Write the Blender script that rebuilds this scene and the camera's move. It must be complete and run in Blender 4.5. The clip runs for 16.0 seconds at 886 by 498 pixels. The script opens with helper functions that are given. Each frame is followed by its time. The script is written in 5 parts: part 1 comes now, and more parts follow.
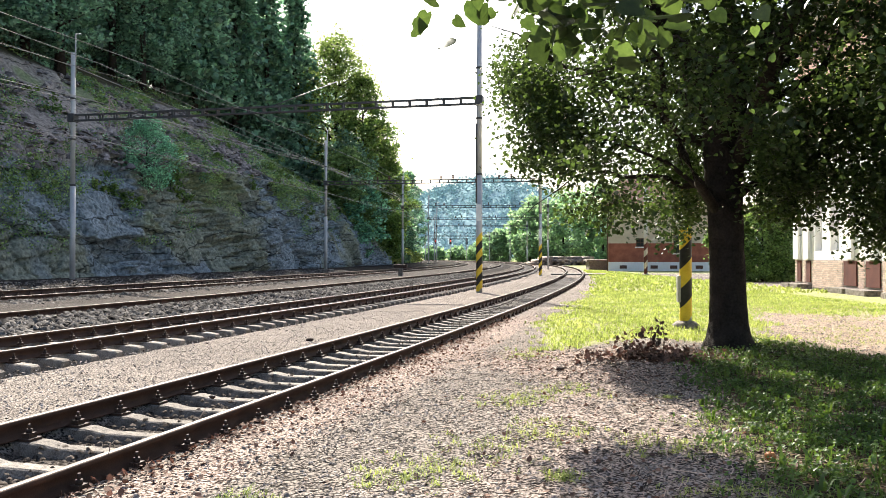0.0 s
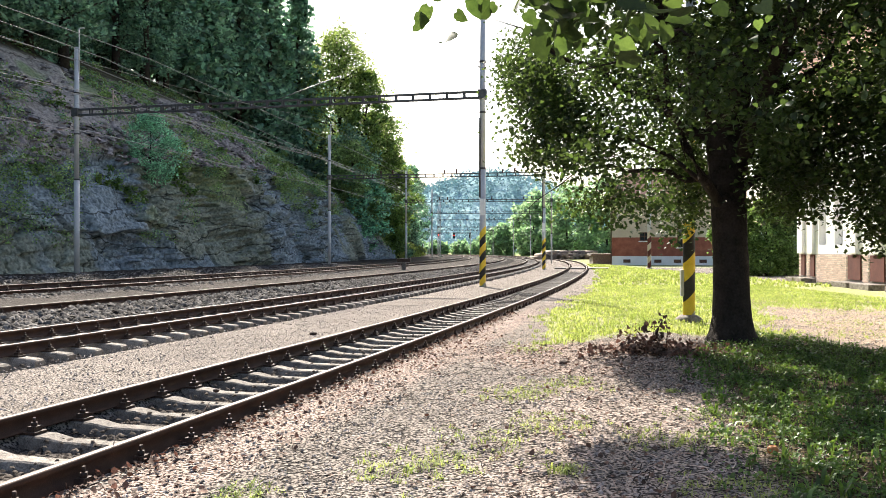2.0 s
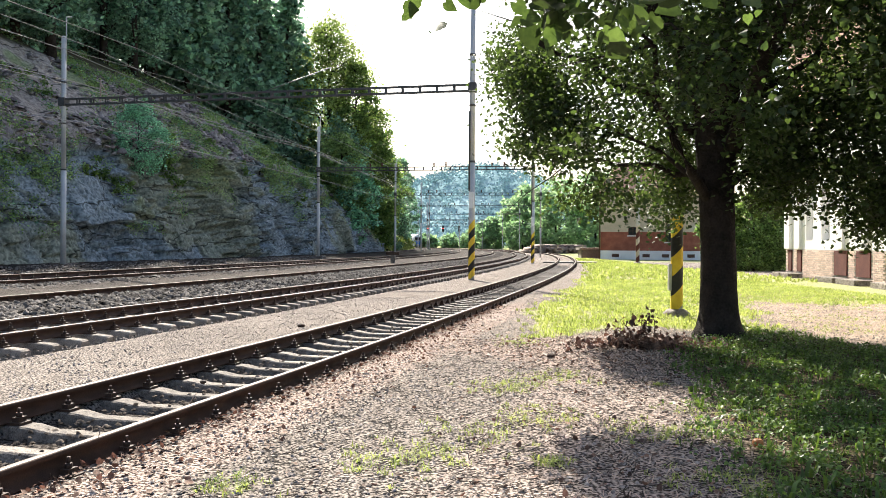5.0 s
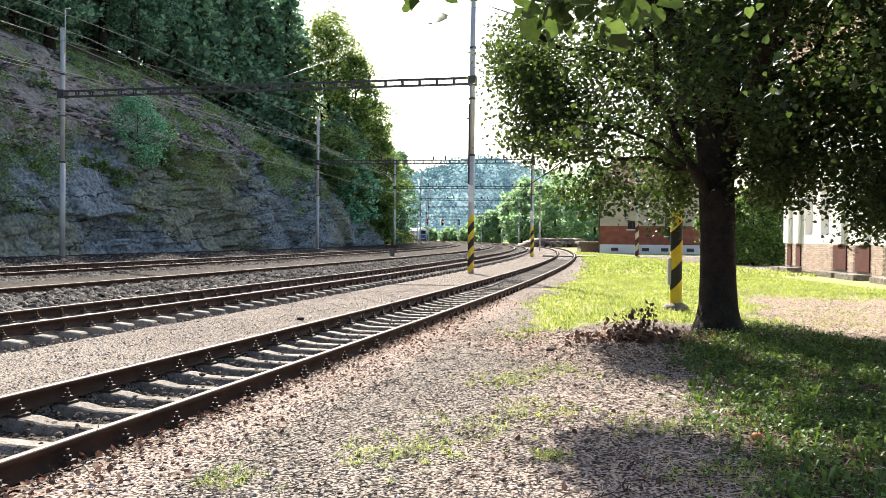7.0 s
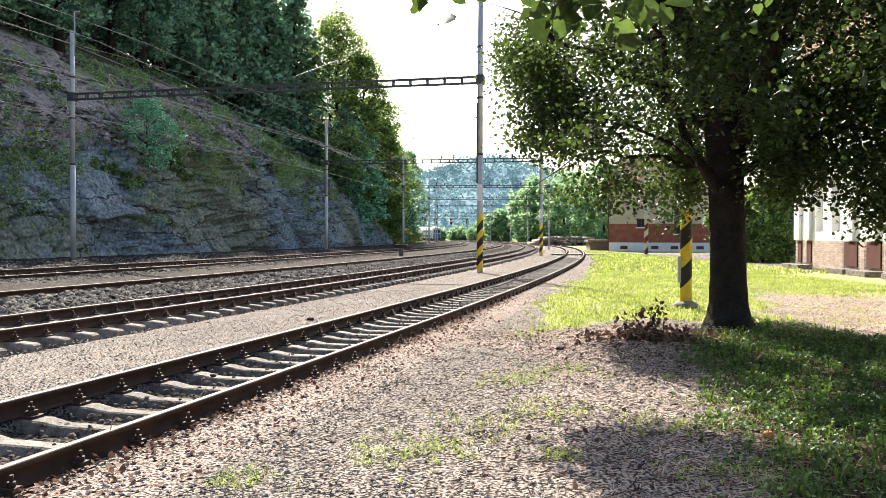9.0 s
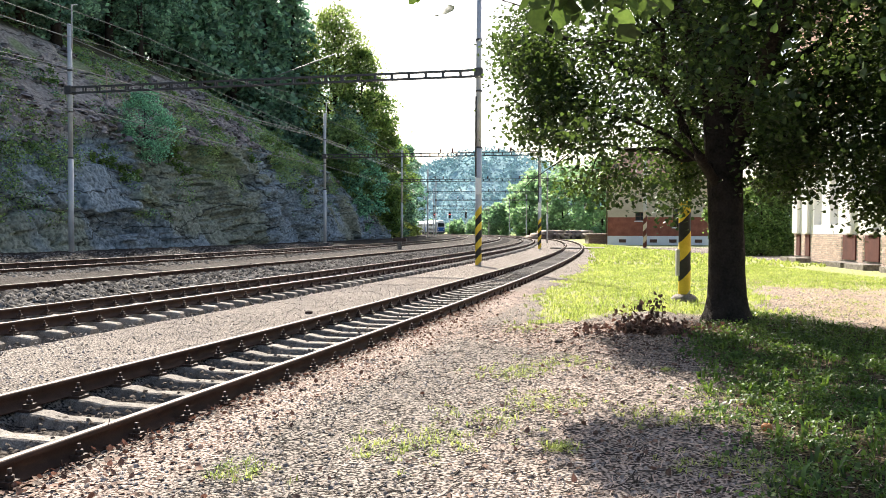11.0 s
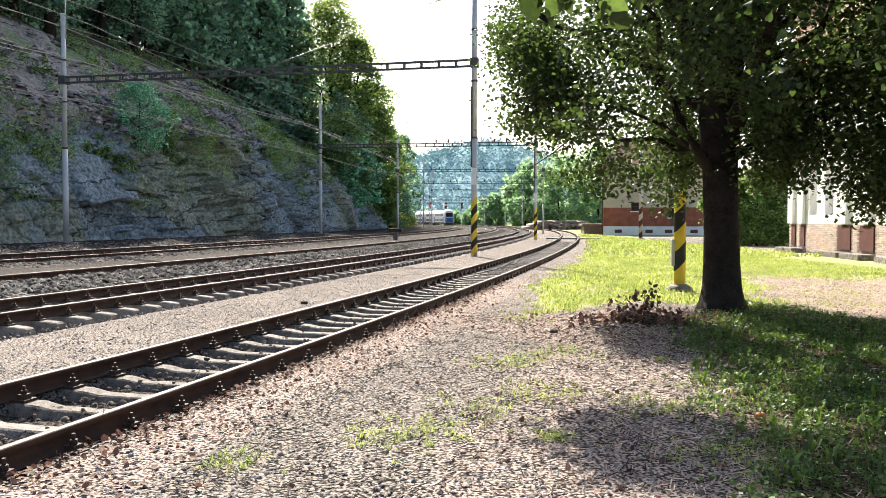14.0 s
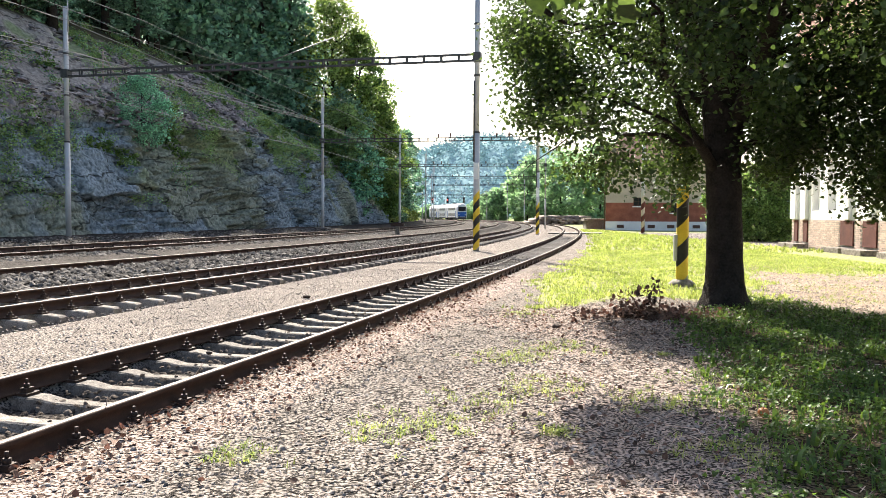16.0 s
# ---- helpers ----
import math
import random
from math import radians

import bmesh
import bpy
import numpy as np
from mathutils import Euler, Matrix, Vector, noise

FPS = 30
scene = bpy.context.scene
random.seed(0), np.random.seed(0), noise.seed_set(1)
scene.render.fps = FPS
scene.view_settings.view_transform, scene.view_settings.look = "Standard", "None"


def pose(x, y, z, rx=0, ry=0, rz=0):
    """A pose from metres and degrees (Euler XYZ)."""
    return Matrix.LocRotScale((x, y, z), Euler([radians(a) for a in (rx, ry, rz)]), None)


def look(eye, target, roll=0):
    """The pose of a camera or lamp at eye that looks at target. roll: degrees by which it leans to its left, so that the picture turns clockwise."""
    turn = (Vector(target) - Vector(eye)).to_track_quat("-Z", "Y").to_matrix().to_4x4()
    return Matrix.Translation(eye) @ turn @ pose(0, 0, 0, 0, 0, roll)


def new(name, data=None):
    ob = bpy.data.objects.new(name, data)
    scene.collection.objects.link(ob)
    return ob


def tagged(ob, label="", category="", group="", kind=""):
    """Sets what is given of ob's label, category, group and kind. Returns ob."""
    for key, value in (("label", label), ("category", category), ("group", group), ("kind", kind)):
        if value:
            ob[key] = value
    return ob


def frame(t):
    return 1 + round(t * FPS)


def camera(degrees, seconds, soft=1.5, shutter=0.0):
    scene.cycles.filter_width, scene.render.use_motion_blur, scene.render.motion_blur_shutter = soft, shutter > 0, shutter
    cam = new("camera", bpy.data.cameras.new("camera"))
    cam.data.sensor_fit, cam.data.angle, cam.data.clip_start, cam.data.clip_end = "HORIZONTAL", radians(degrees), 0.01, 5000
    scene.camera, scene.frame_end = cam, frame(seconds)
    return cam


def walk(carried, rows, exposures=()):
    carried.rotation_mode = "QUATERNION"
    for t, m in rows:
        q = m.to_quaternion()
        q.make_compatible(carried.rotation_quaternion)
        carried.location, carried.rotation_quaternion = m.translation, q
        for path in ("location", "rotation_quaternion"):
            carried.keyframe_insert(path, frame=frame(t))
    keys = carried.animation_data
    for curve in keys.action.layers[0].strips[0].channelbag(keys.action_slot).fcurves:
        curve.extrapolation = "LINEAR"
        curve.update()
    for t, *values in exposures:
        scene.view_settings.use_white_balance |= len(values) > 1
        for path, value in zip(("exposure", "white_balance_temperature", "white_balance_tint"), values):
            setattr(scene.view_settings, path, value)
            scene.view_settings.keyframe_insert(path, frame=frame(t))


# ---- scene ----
cam = camera(56.8, 16.0, soft=0.6)
PATH = [
    (0.0, pose(0.000, 0.000, 1.532, 90.533, -0.000, 0.000)),
    (0.5, pose(-0.000, -0.003, 1.531, 90.477, 0.118, 0.135)),
    (1.0, pose(-0.000, -0.003, 1.528, 90.315, 0.139, 0.237)),
    (1.5, pose(0.005, -0.004, 1.528, 90.206, 0.121, 0.233)),
    (2.0, pose(0.006, -0.009, 1.531, 90.126, 0.019, 0.247)),
    (2.5, pose(0.001, 0.001, 1.524, 90.052, -0.178, 0.273)),
    (3.0, pose(0.002, 0.005, 1.524, 89.934, -0.275, 0.231)),
    (3.5, pose(0.008, -0.004, 1.526, 89.813, -0.280, 0.089)),
    (4.0, pose(0.012, -0.002, 1.522, 89.801, -0.283, -0.228)),
    (6.5, pose(0.009, 0.001, 1.522, 89.304, -0.402, -0.618)),
    (7.0, pose(0.008, 0.009, 1.520, 89.202, -0.512, -0.566)),
    (7.5, pose(0.005, 0.013, 1.516, 89.050, -0.515, -0.454)),
    (8.0, pose(0.004, 0.013, 1.520, 89.011, -0.529, -0.400)),
    (8.5, pose(0.003, 0.010, 1.518, 89.054, -0.302, -0.125)),
    (9.0, pose(0.005, 0.003, 1.525, 89.143, -0.113, 0.050)),
    (11.5, pose(0.005, 0.014, 1.518, 88.598, -0.073, -0.061)),
    (12.0, pose(0.002, 0.016, 1.516, 88.521, -0.152, -0.017)),
    (12.5, pose(0.011, 0.024, 1.511, 88.324, -0.284, -0.017)),
    (13.0, pose(0.017, 0.017, 1.520, 88.091, -0.155, -0.129)),
    (13.5, pose(0.016, 0.017, 1.513, 88.022, -0.162, -0.206)),
    (14.0, pose(0.016, 0.017, 1.513, 88.038, -0.037, -0.329)),
    (14.5, pose(0.019, 0.024, 1.517, 87.978, -0.012, -0.415)),
    (15.0, pose(0.012, 0.024, 1.512, 87.853, -0.078, -0.395)),
    (15.5, pose(0.012, 0.067, 1.508, 87.695, -0.203, -0.304)),
    (16.0, pose(0.007, 0.029, 1.512, 87.662, -0.196, -0.195)),
]
walk(cam, PATH, [(0.0, 1.48), (8.0, 1.48), (14.0, 1.5), (15.0, 1.51), (16.0, 1.6)])

# ---- light ----
SUN_AZ, SUN_EL = -12.5, 39.5          # degrees clockwise from +y, and above the horizon
world = bpy.data.worlds.new("world")
scene.world = world
world.use_nodes = True
wn = world.node_tree.nodes
sky = wn.new("ShaderNodeTexSky")
sky.sky_type = "NISHITA"
sky.sun_disc = False
sky.sun_elevation, sky.sun_rotation = radians(SUN_EL), radians(SUN_AZ)
sky.dust_density, sky.air_density, sky.ozone_density = 3.0, 1.0, 1.0
wn["Background"].inputs["Strength"].default_value = 0.092
world.node_tree.links.new(sky.outputs[0], wn["Background"].inputs["Color"])
sun = new("sun", bpy.data.lights.new("sun", "SUN"))
sun.data.energy, sun.data.angle, sun.data.color = 5.0, radians(0.53), (1.0, 0.93, 0.82)
_a, _e = radians(SUN_AZ), radians(SUN_EL)
SUN_DIR = Vector((math.sin(_a) * math.cos(_e), math.cos(_a) * math.cos(_e), math.sin(_e)))
sun.matrix_world = look(SUN_DIR * 200, (0, 0, 0))


# ---- materials ----
def material(name, low, high, rough=0.8, scale=8.0, metal=0.0, bump=0.3, fine=60.0, spec=0.3, island=0.0, translucent=0.0, per_object=0.0, stops=(0.35, 0.65), dist=0.02):
    """Two colours mixed by coarse and fine noise in metres, with bump; variation by island or by object."""
    m = bpy.data.materials.new(name)
    m.use_nodes = True
    nt = m.node_tree
    n, l = nt.nodes, nt.links
    b = n["Principled BSDF"]
    geo = n.new("ShaderNodeNewGeometry")
    tc = n.new("ShaderNodeTexCoord")
    n1, n2 = n.new("ShaderNodeTexNoise"), n.new("ShaderNodeTexNoise")
    n1.inputs["Scale"].default_value, n1.inputs["Detail"].default_value = scale, 6
    n2.inputs["Scale"].default_value, n2.inputs["Detail"].default_value = fine, 3
    for q in (n1, n2):
        l.new(tc.outputs["Object"], q.inputs["Vector"])
    mixf = n.new("ShaderNodeMath")
    mixf.operation = "MULTIPLY_ADD"
    mixf.inputs[1].default_value, mixf.inputs[2].default_value = 0.45, 0.0
    l.new(n2.outputs["Fac"], mixf.inputs[0])
    add = n.new("ShaderNodeMath")
    add.operation = "MULTIPLY_ADD"
    add.inputs[1].default_value = 0.55
    l.new(n1.outputs["Fac"], add.inputs[0])
    l.new(mixf.outputs[0], add.inputs[2])
    ramp = n.new("ShaderNodeValToRGB")
    ramp.color_ramp.elements[0].position, ramp.color_ramp.elements[1].position = stops
    ramp.color_ramp.elements[0].color, ramp.color_ramp.elements[1].color = (*low, 1), (*high, 1)
    l.new(add.outputs[0], ramp.inputs[0])
    col = ramp.outputs[0]
    if island or per_object:
        src = geo.outputs["Random Per Island"]
        if per_object:
            src = n.new("ShaderNodeObjectInfo").outputs["Random"]
        amount = island or per_object
        mul = n.new("ShaderNodeMath")
        mul.operation = "MULTIPLY_ADD"
        mul.inputs[1].default_value, mul.inputs[2].default_value = 2 * amount, 1 - amount
        l.new(src, mul.inputs[0])
        hsv = n.new("ShaderNodeHueSaturation")
        l.new(mul.outputs[0], hsv.inputs["Value"])
        l.new(col, hsv.inputs["Color"])
        col = hsv.outputs[0]
    l.new(col, b.inputs["Base Color"])
    b.inputs["Roughness"].default_value, b.inputs["Metallic"].default_value = rough, metal
    b.inputs["Specular IOR Level"].default_value = spec
    if bump:
        bp = n.new("ShaderNodeBump")
        bp.inputs["Strength"].default_value, bp.inputs["Distance"].default_value = bump, dist
        l.new(add.outputs[0], bp.inputs["Height"])
        l.new(bp.outputs[0], b.inputs["Normal"])
    if translucent:
        tr = n.new("ShaderNodeBsdfTranslucent")
        g = n.new("ShaderNodeHueSaturation")
        g.inputs["Hue"].default_value, g.inputs["Saturation"].default_value, g.inputs["Value"].default_value = 0.475, 1.15, 1.7
        l.new(col, g.inputs["Color"])
        l.new(g.outputs[0], tr.inputs["Color"])
        mx = n.new("ShaderNodeMixShader")
        mx.inputs[0].default_value = translucent
        l.new(b.outputs[0], mx.inputs[1])
        l.new(tr.outputs[0], mx.inputs[2])
        l.new(mx.outputs[0], n["Material Output"].inputs["Surface"])
    return m


M = {}
M["rail_rust"] = material("rail_rust", (0.035, 0.018, 0.012), (0.085, 0.042, 0.026), 0.75, 6, bump=0.15, fine=120)
M["rail_head"] = material("rail_head", (0.10, 0.078, 0.066), (0.19, 0.155, 0.135), 0.55, 4, metal=0.2, bump=0.03, fine=90)
M["concrete"] = material("concrete", (0.08, 0.069, 0.06), (0.31, 0.275, 0.24), 0.9, 9, bump=0.9, fine=70, per_object=0.25, stops=(0.38, 0.62))
M["fastener"] = material("fastener", (0.025, 0.016, 0.012), (0.07, 0.04, 0.028), 0.7, 20, bump=0.2)
M["ballast"] = material("ballast", (0.03, 0.027, 0.025), (0.18, 0.168, 0.158), 0.95, 4, bump=0.6, spec=0.03, fine=40, island=0.65, dist=0.01)
# darker copy of ballast, with the shade of the sleeper gaps painted in
M["track_stone"] = material("track_stone", (0.025, 0.02, 0.017), (0.13, 0.11, 0.095), 0.95, 4, bump=0.5, spec=0.03, fine=40, island=0.5, dist=0.01)
# near black: the shade between the ballast stones is put into this colour
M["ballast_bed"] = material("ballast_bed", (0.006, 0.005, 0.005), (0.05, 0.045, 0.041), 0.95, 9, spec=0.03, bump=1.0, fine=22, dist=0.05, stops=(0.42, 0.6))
M["scree"] = material("scree", (0.09, 0.075, 0.07), (0.33, 0.29, 0.28), 0.95, 1.5, bump=0.5, fine=12, island=0.5, dist=0.03)
M["mast_steel"] = material("mast_steel", (0.42, 0.42, 0.42), (0.60, 0.60, 0.59), 0.55, 2, metal=0.25, bump=0.05, fine=50)
M["dark_steel"] = material("dark_steel", (0.05, 0.05, 0.05), (0.12, 0.115, 0.11), 0.6, 5, metal=0.3, bump=0.1)
M["yellow_paint"] = material("yellow_paint", (0.62, 0.42, 0.03), (0.80, 0.57, 0.06), 0.5, 6, bump=0.08)
M["black_paint"] = material("black_paint", (0.012, 0.012, 0.012), (0.035, 0.033, 0.03), 0.5, 6, bump=0.08)
M["white_paint"] = material("white_paint", (0.68, 0.68, 0.66), (0.82, 0.82, 0.80), 0.5, 5, bump=0.05)
M["red_paint"] = material("red_paint", (0.42, 0.03, 0.02), (0.55, 0.05, 0.03), 0.5, 5, bump=0.05)
M["wire"] = material("wire", (0.20, 0.19, 0.18), (0.32, 0.31, 0.30), 0.45, 3, metal=0.5, bump=0)
M["bark"] = material("bark", (0.012, 0.009, 0.007), (0.045, 0.035, 0.028), 0.95, 5, bump=1.0, fine=28, dist=0.06)
M["leaf"] = material("leaf", (0.024, 0.046, 0.014), (0.054, 0.09, 0.027), 0.45, 3, bump=0, island=0.5, translucent=0.48, spec=0.4)
M["leaf_far"] = material("leaf_far", (0.055, 0.115, 0.04), (0.14, 0.215, 0.065), 0.5, 0.25, bump=0, fine=2, island=0.6, translucent=0.55)
# yellower, brighter leaf_far: sun through the crown put into the colour
M["leaf_sun_tint"] = material("leaf_sun_tint", (0.10, 0.165, 0.052), (0.22, 0.30, 0.10), 0.5, 0.25, bump=0, fine=2, island=0.65, translucent=0.5)
# paled: haze over the valley is mixed into this leaf colour
M["leaf_valley_hazed"] = material("leaf_valley_hazed", (0.16, 0.28, 0.15), (0.30, 0.43, 0.25), 0.6, 0.15, bump=0, fine=1.5, island=0.4, translucent=0.4)
# the blue tint stands in for haze over the hillside wood
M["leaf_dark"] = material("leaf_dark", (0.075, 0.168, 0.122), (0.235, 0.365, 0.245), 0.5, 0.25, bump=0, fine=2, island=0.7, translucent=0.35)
M["leaf_shrub"] = material("leaf_shrub", (0.10, 0.19, 0.07), (0.25, 0.36, 0.14), 0.5, 0.5, bump=0, fine=4, island=0.6, translucent=0.35)
M["leaf_birch"] = material("leaf_birch", (0.11, 0.29, 0.19), (0.32, 0.55, 0.37), 0.5, 0.6, bump=0, fine=4, island=0.7, translucent=0.3)
M["grass"] = material("grass", (0.14, 0.21, 0.055), (0.31, 0.37, 0.13), 0.6, 0.8, bump=0, fine=6, island=0.4, translucent=0.5)
# green lowered so part of the linden's shade sits in the colour
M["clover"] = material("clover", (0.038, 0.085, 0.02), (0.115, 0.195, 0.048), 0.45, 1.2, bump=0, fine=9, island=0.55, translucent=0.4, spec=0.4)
M["dead_leaf"] = material("dead_leaf", (0.05, 0.029, 0.021), (0.22, 0.135, 0.095), 0.8, 3, bump=0, island=0.6, translucent=0.1)
M["straw"] = material("straw", (0.30, 0.20, 0.15), (0.66, 0.525, 0.42), 0.8, 4, bump=0, island=0.4)
M["pebble"] = material("pebble", (0.09, 0.078, 0.07), (0.38, 0.34, 0.32), 0.9, 5, spec=0.05, bump=0.3, fine=80, island=0.4, dist=0.005)
M["brick"] = material("brick", (0.19, 0.06, 0.04), (0.36, 0.135, 0.085), 0.9, 1.5, bump=0.4, fine=30, island=0.25)
M["brick_red"] = material("brick_red", (0.07, 0.022, 0.016), (0.13, 0.042, 0.03), 0.9, 2, bump=0.3, fine=30)
M["brick_pale"] = material("brick_pale", (0.52, 0.39, 0.33), (0.70, 0.56, 0.49), 0.9, 1.5, bump=0.4, fine=30, per_object=0.2)
M["brick_rose"] = material("brick_rose", (0.36, 0.20, 0.16), (0.52, 0.33, 0.27), 0.9, 1.5, bump=0.4, fine=30)
M["mortar"] = material("mortar", (0.34, 0.31, 0.28), (0.48, 0.45, 0.41), 0.95, 3, bump=0.4)
M["plaster_white"] = material("plaster_white", (0.74, 0.73, 0.71), (0.84, 0.83, 0.82), 0.9, 1.2, bump=0.15, fine=40)
M["plaster_beige"] = material("plaster_beige", (0.42, 0.36, 0.27), (0.58, 0.50, 0.39), 0.9, 1.0, bump=0.2, fine=30)
M["roof_tile"] = material("roof_tile", (0.10, 0.05, 0.04), (0.19, 0.10, 0.075), 0.9, 2, bump=0.4)
M["glass"] = material("glass", (0.015, 0.018, 0.02), (0.03, 0.035, 0.04), 0.08, 1, bump=0, spec=0.8)
M["wood_brown"] = material("wood_brown", (0.07, 0.035, 0.022), (0.13, 0.065, 0.04), 0.7, 3, bump=0.2)
M["train_glass"] = material("train_glass", (0.008, 0.01, 0.012), (0.016, 0.018, 0.022), 0.35, 1, bump=0, spec=0.2)
M["train_white"] = material("train_white", (0.66, 0.68, 0.70), (0.78, 0.79, 0.80), 0.35, 0.5, bump=0.02)
M["train_blue"] = material("train_blue", (0.02, 0.10, 0.36), (0.03, 0.16, 0.48), 0.35, 0.5, bump=0.02)
M["train_grey"] = material("train_grey", (0.05, 0.055, 0.06), (0.10, 0.105, 0.11), 0.7, 1, bump=0.1)

M["apple"] = material("apple", (0.30, 0.10, 0.03), (0.48, 0.20, 0.06), 0.45, 30, bump=0.05)
M["log_wood"] = material("log_wood", (0.16, 0.12, 0.10), (0.34, 0.28, 0.24), 0.9, 2, bump=0.4, per_object=0.2)


def lamp_glow(name, col, strength):
    m = bpy.data.materials.new(name)
    m.use_nodes = True
    b = m.node_tree.nodes["Principled BSDF"]
    b.inputs["Base Color"].default_value = (*col, 1)
    b.inputs["Emission Color"].default_value = (*col, 1)
    b.inputs["Emission Strength"].default_value = strength
    return m


M["signal_red"] = lamp_glow("signal_red", (1.0, 0.06, 0.05), 4.0)


def zone_material(name, zones, base, size=1.0, relief=0.03, edge=(0.42, 0.58), strength=1.0, joints=None):
    """Ground: each zone attribute lays its own two colours over the base, broken up by noise."""
    m = bpy.data.materials.new(name)
    m.use_nodes = True
    nt = m.node_tree
    n, l = nt.nodes, nt.links
    b = n["Principled BSDF"]
    b.inputs["Roughness"].default_value = 0.95
    b.inputs["Specular IOR Level"].default_value = 0.03
    tc = n.new("ShaderNodeTexCoord")

    def noise_tex(scale, detail=4):
        q = n.new("ShaderNodeTexNoise")
        q.inputs["Scale"].default_value, q.inputs["Detail"].default_value = scale, detail
        l.new(tc.outputs["Object"], q.inputs["Vector"])
        return q.outputs["Fac"]

    grain, patch, stain = noise_tex(38 / size, 4), noise_tex(2.3 / size ** 0.6, 5), noise_tex(0.35, 4)

    def colours(low, high, f, a, c):
        r = n.new("ShaderNodeValToRGB")
        r.color_ramp.elements[0].position, r.color_ramp.elements[1].position = a, c
        r.color_ramp.elements[0].color, r.color_ramp.elements[1].color = (*low, 1), (*high, 1)
        l.new(f, r.inputs[0])
        return r.outputs[0]

    col = colours(*base, grain, *edge)
    for attr, low, high in zones:
        at = n.new("ShaderNodeAttribute")
        at.attribute_name = attr
        mx = n.new("ShaderNodeMath")
        mx.operation = "MULTIPLY_ADD"
        l.new(patch, mx.inputs[0])
        mx.inputs[1].default_value = 1.2
        sub = n.new("ShaderNodeMath")
        sub.operation = "MULTIPLY_ADD"
        l.new(at.outputs["Fac"], sub.inputs[0])
        sub.inputs[1].default_value, sub.inputs[2].default_value = 2.6, -1.4
        l.new(sub.outputs[0], mx.inputs[2])
        mx.use_clamp = True
        mix = n.new("ShaderNodeMix")
        mix.data_type = "RGBA"
        l.new(mx.outputs[0], mix.inputs[0])
        l.new(col, mix.inputs[6])
        l.new(colours(low, high, grain, *edge), mix.inputs[7])
        col = mix.outputs[2]
    hs = n.new("ShaderNodeHueSaturation")
    v = n.new("ShaderNodeMath")
    v.operation = "MULTIPLY_ADD"
    v.inputs[1].default_value = 0.6
    l.new(stain, v.inputs[0])
    pv = n.new("ShaderNodeMath")
    pv.operation = "MULTIPLY_ADD"
    pv.inputs[1].default_value, pv.inputs[2].default_value = 0.7, 0.35
    l.new(patch, pv.inputs[0])
    l.new(pv.outputs[0], v.inputs[2])
    l.new(v.outputs[0], hs.inputs["Value"])
    l.new(col, hs.inputs["Color"])
    l.new(hs.outputs[0], b.inputs["Base Color"])
    bp = n.new("ShaderNodeBump")
    bp.inputs["Strength"].default_value, bp.inputs["Distance"].default_value = strength, relief
    height = grain
    if joints:
        # open joints between the beds of rock, in a darker colour
        mp = n.new("ShaderNodeMapping")
        mp.inputs["Scale"].default_value = joints
        mp.inputs["Rotation"].default_value = (0.25, 0.3, 0.2)
        warp = n.new("ShaderNodeMix")
        warp.data_type = "VECTOR"
        warp.inputs[0].default_value = 0.35
        wob = n.new("ShaderNodeTexNoise")
        wob.inputs["Scale"].default_value = 0.8
        l.new(tc.outputs["Object"], wob.inputs["Vector"])
        l.new(tc.outputs["Object"], mp.inputs["Vector"])
        l.new(mp.outputs[0], warp.inputs[4])
        l.new(wob.outputs["Color"], warp.inputs[5])
        vo = n.new("ShaderNodeTexVoronoi")
        vo.feature = "DISTANCE_TO_EDGE"
        vo.inputs["Scale"].default_value = 1.0
        l.new(warp.outputs[1], vo.inputs["Vector"])
        cr = n.new("ShaderNodeMapRange")
        cr.inputs[1].default_value, cr.inputs[2].default_value = 0.0, 0.022
        l.new(vo.outputs["Distance"], cr.inputs[0])
        ad = n.new("ShaderNodeMath")
        ad.operation = "MULTIPLY_ADD"
        ad.inputs[1].default_value = 0.9
        l.new(cr.outputs[0], ad.inputs[0])
        l.new(grain, ad.inputs[2])
        height = ad.outputs[0]
        dm = n.new("ShaderNodeMix")
        dm.data_type = "RGBA"
        dm.inputs[6].default_value = (0.035, 0.037, 0.033, 1)
        l.new(cr.outputs[0], dm.inputs[0])
        l.new(hs.outputs[0], dm.inputs[7])
        l.new(dm.outputs[2], b.inputs["Base Color"])
    l.new(height, bp.inputs["Height"])
    l.new(bp.outputs[0], b.inputs["Normal"])
    return m


# ---- building helpers ----
def part(name, bm, mat, parent=None, label=""):
    """Links a bmesh as one mesh object, under a thing or part if given."""
    me = bpy.data.meshes.new(name)
    bm.to_mesh(me)
    bm.free()
    me.materials.append(M[mat])
    ob = new(name, me)
    if parent is not None:
        ob.parent = parent
    if label:
        ob["label"] = label
    return ob


def share(name, me, parent, m):
    """One more object on a mesh that others use too."""
    ob = new(name, me)
    ob.parent = parent
    ob.matrix_basis = m
    return ob


def raw(name, verts, faces, mat, parent=None, smooth=False):
    me = bpy.data.meshes.new(name)
    me.from_pydata([tuple(v) for v in verts], [], faces)
    me.materials.append(M[mat])
    if smooth:
        me.shade_smooth()
    ob = new(name, me)
    if parent is not None:
        ob.parent = parent
    return ob


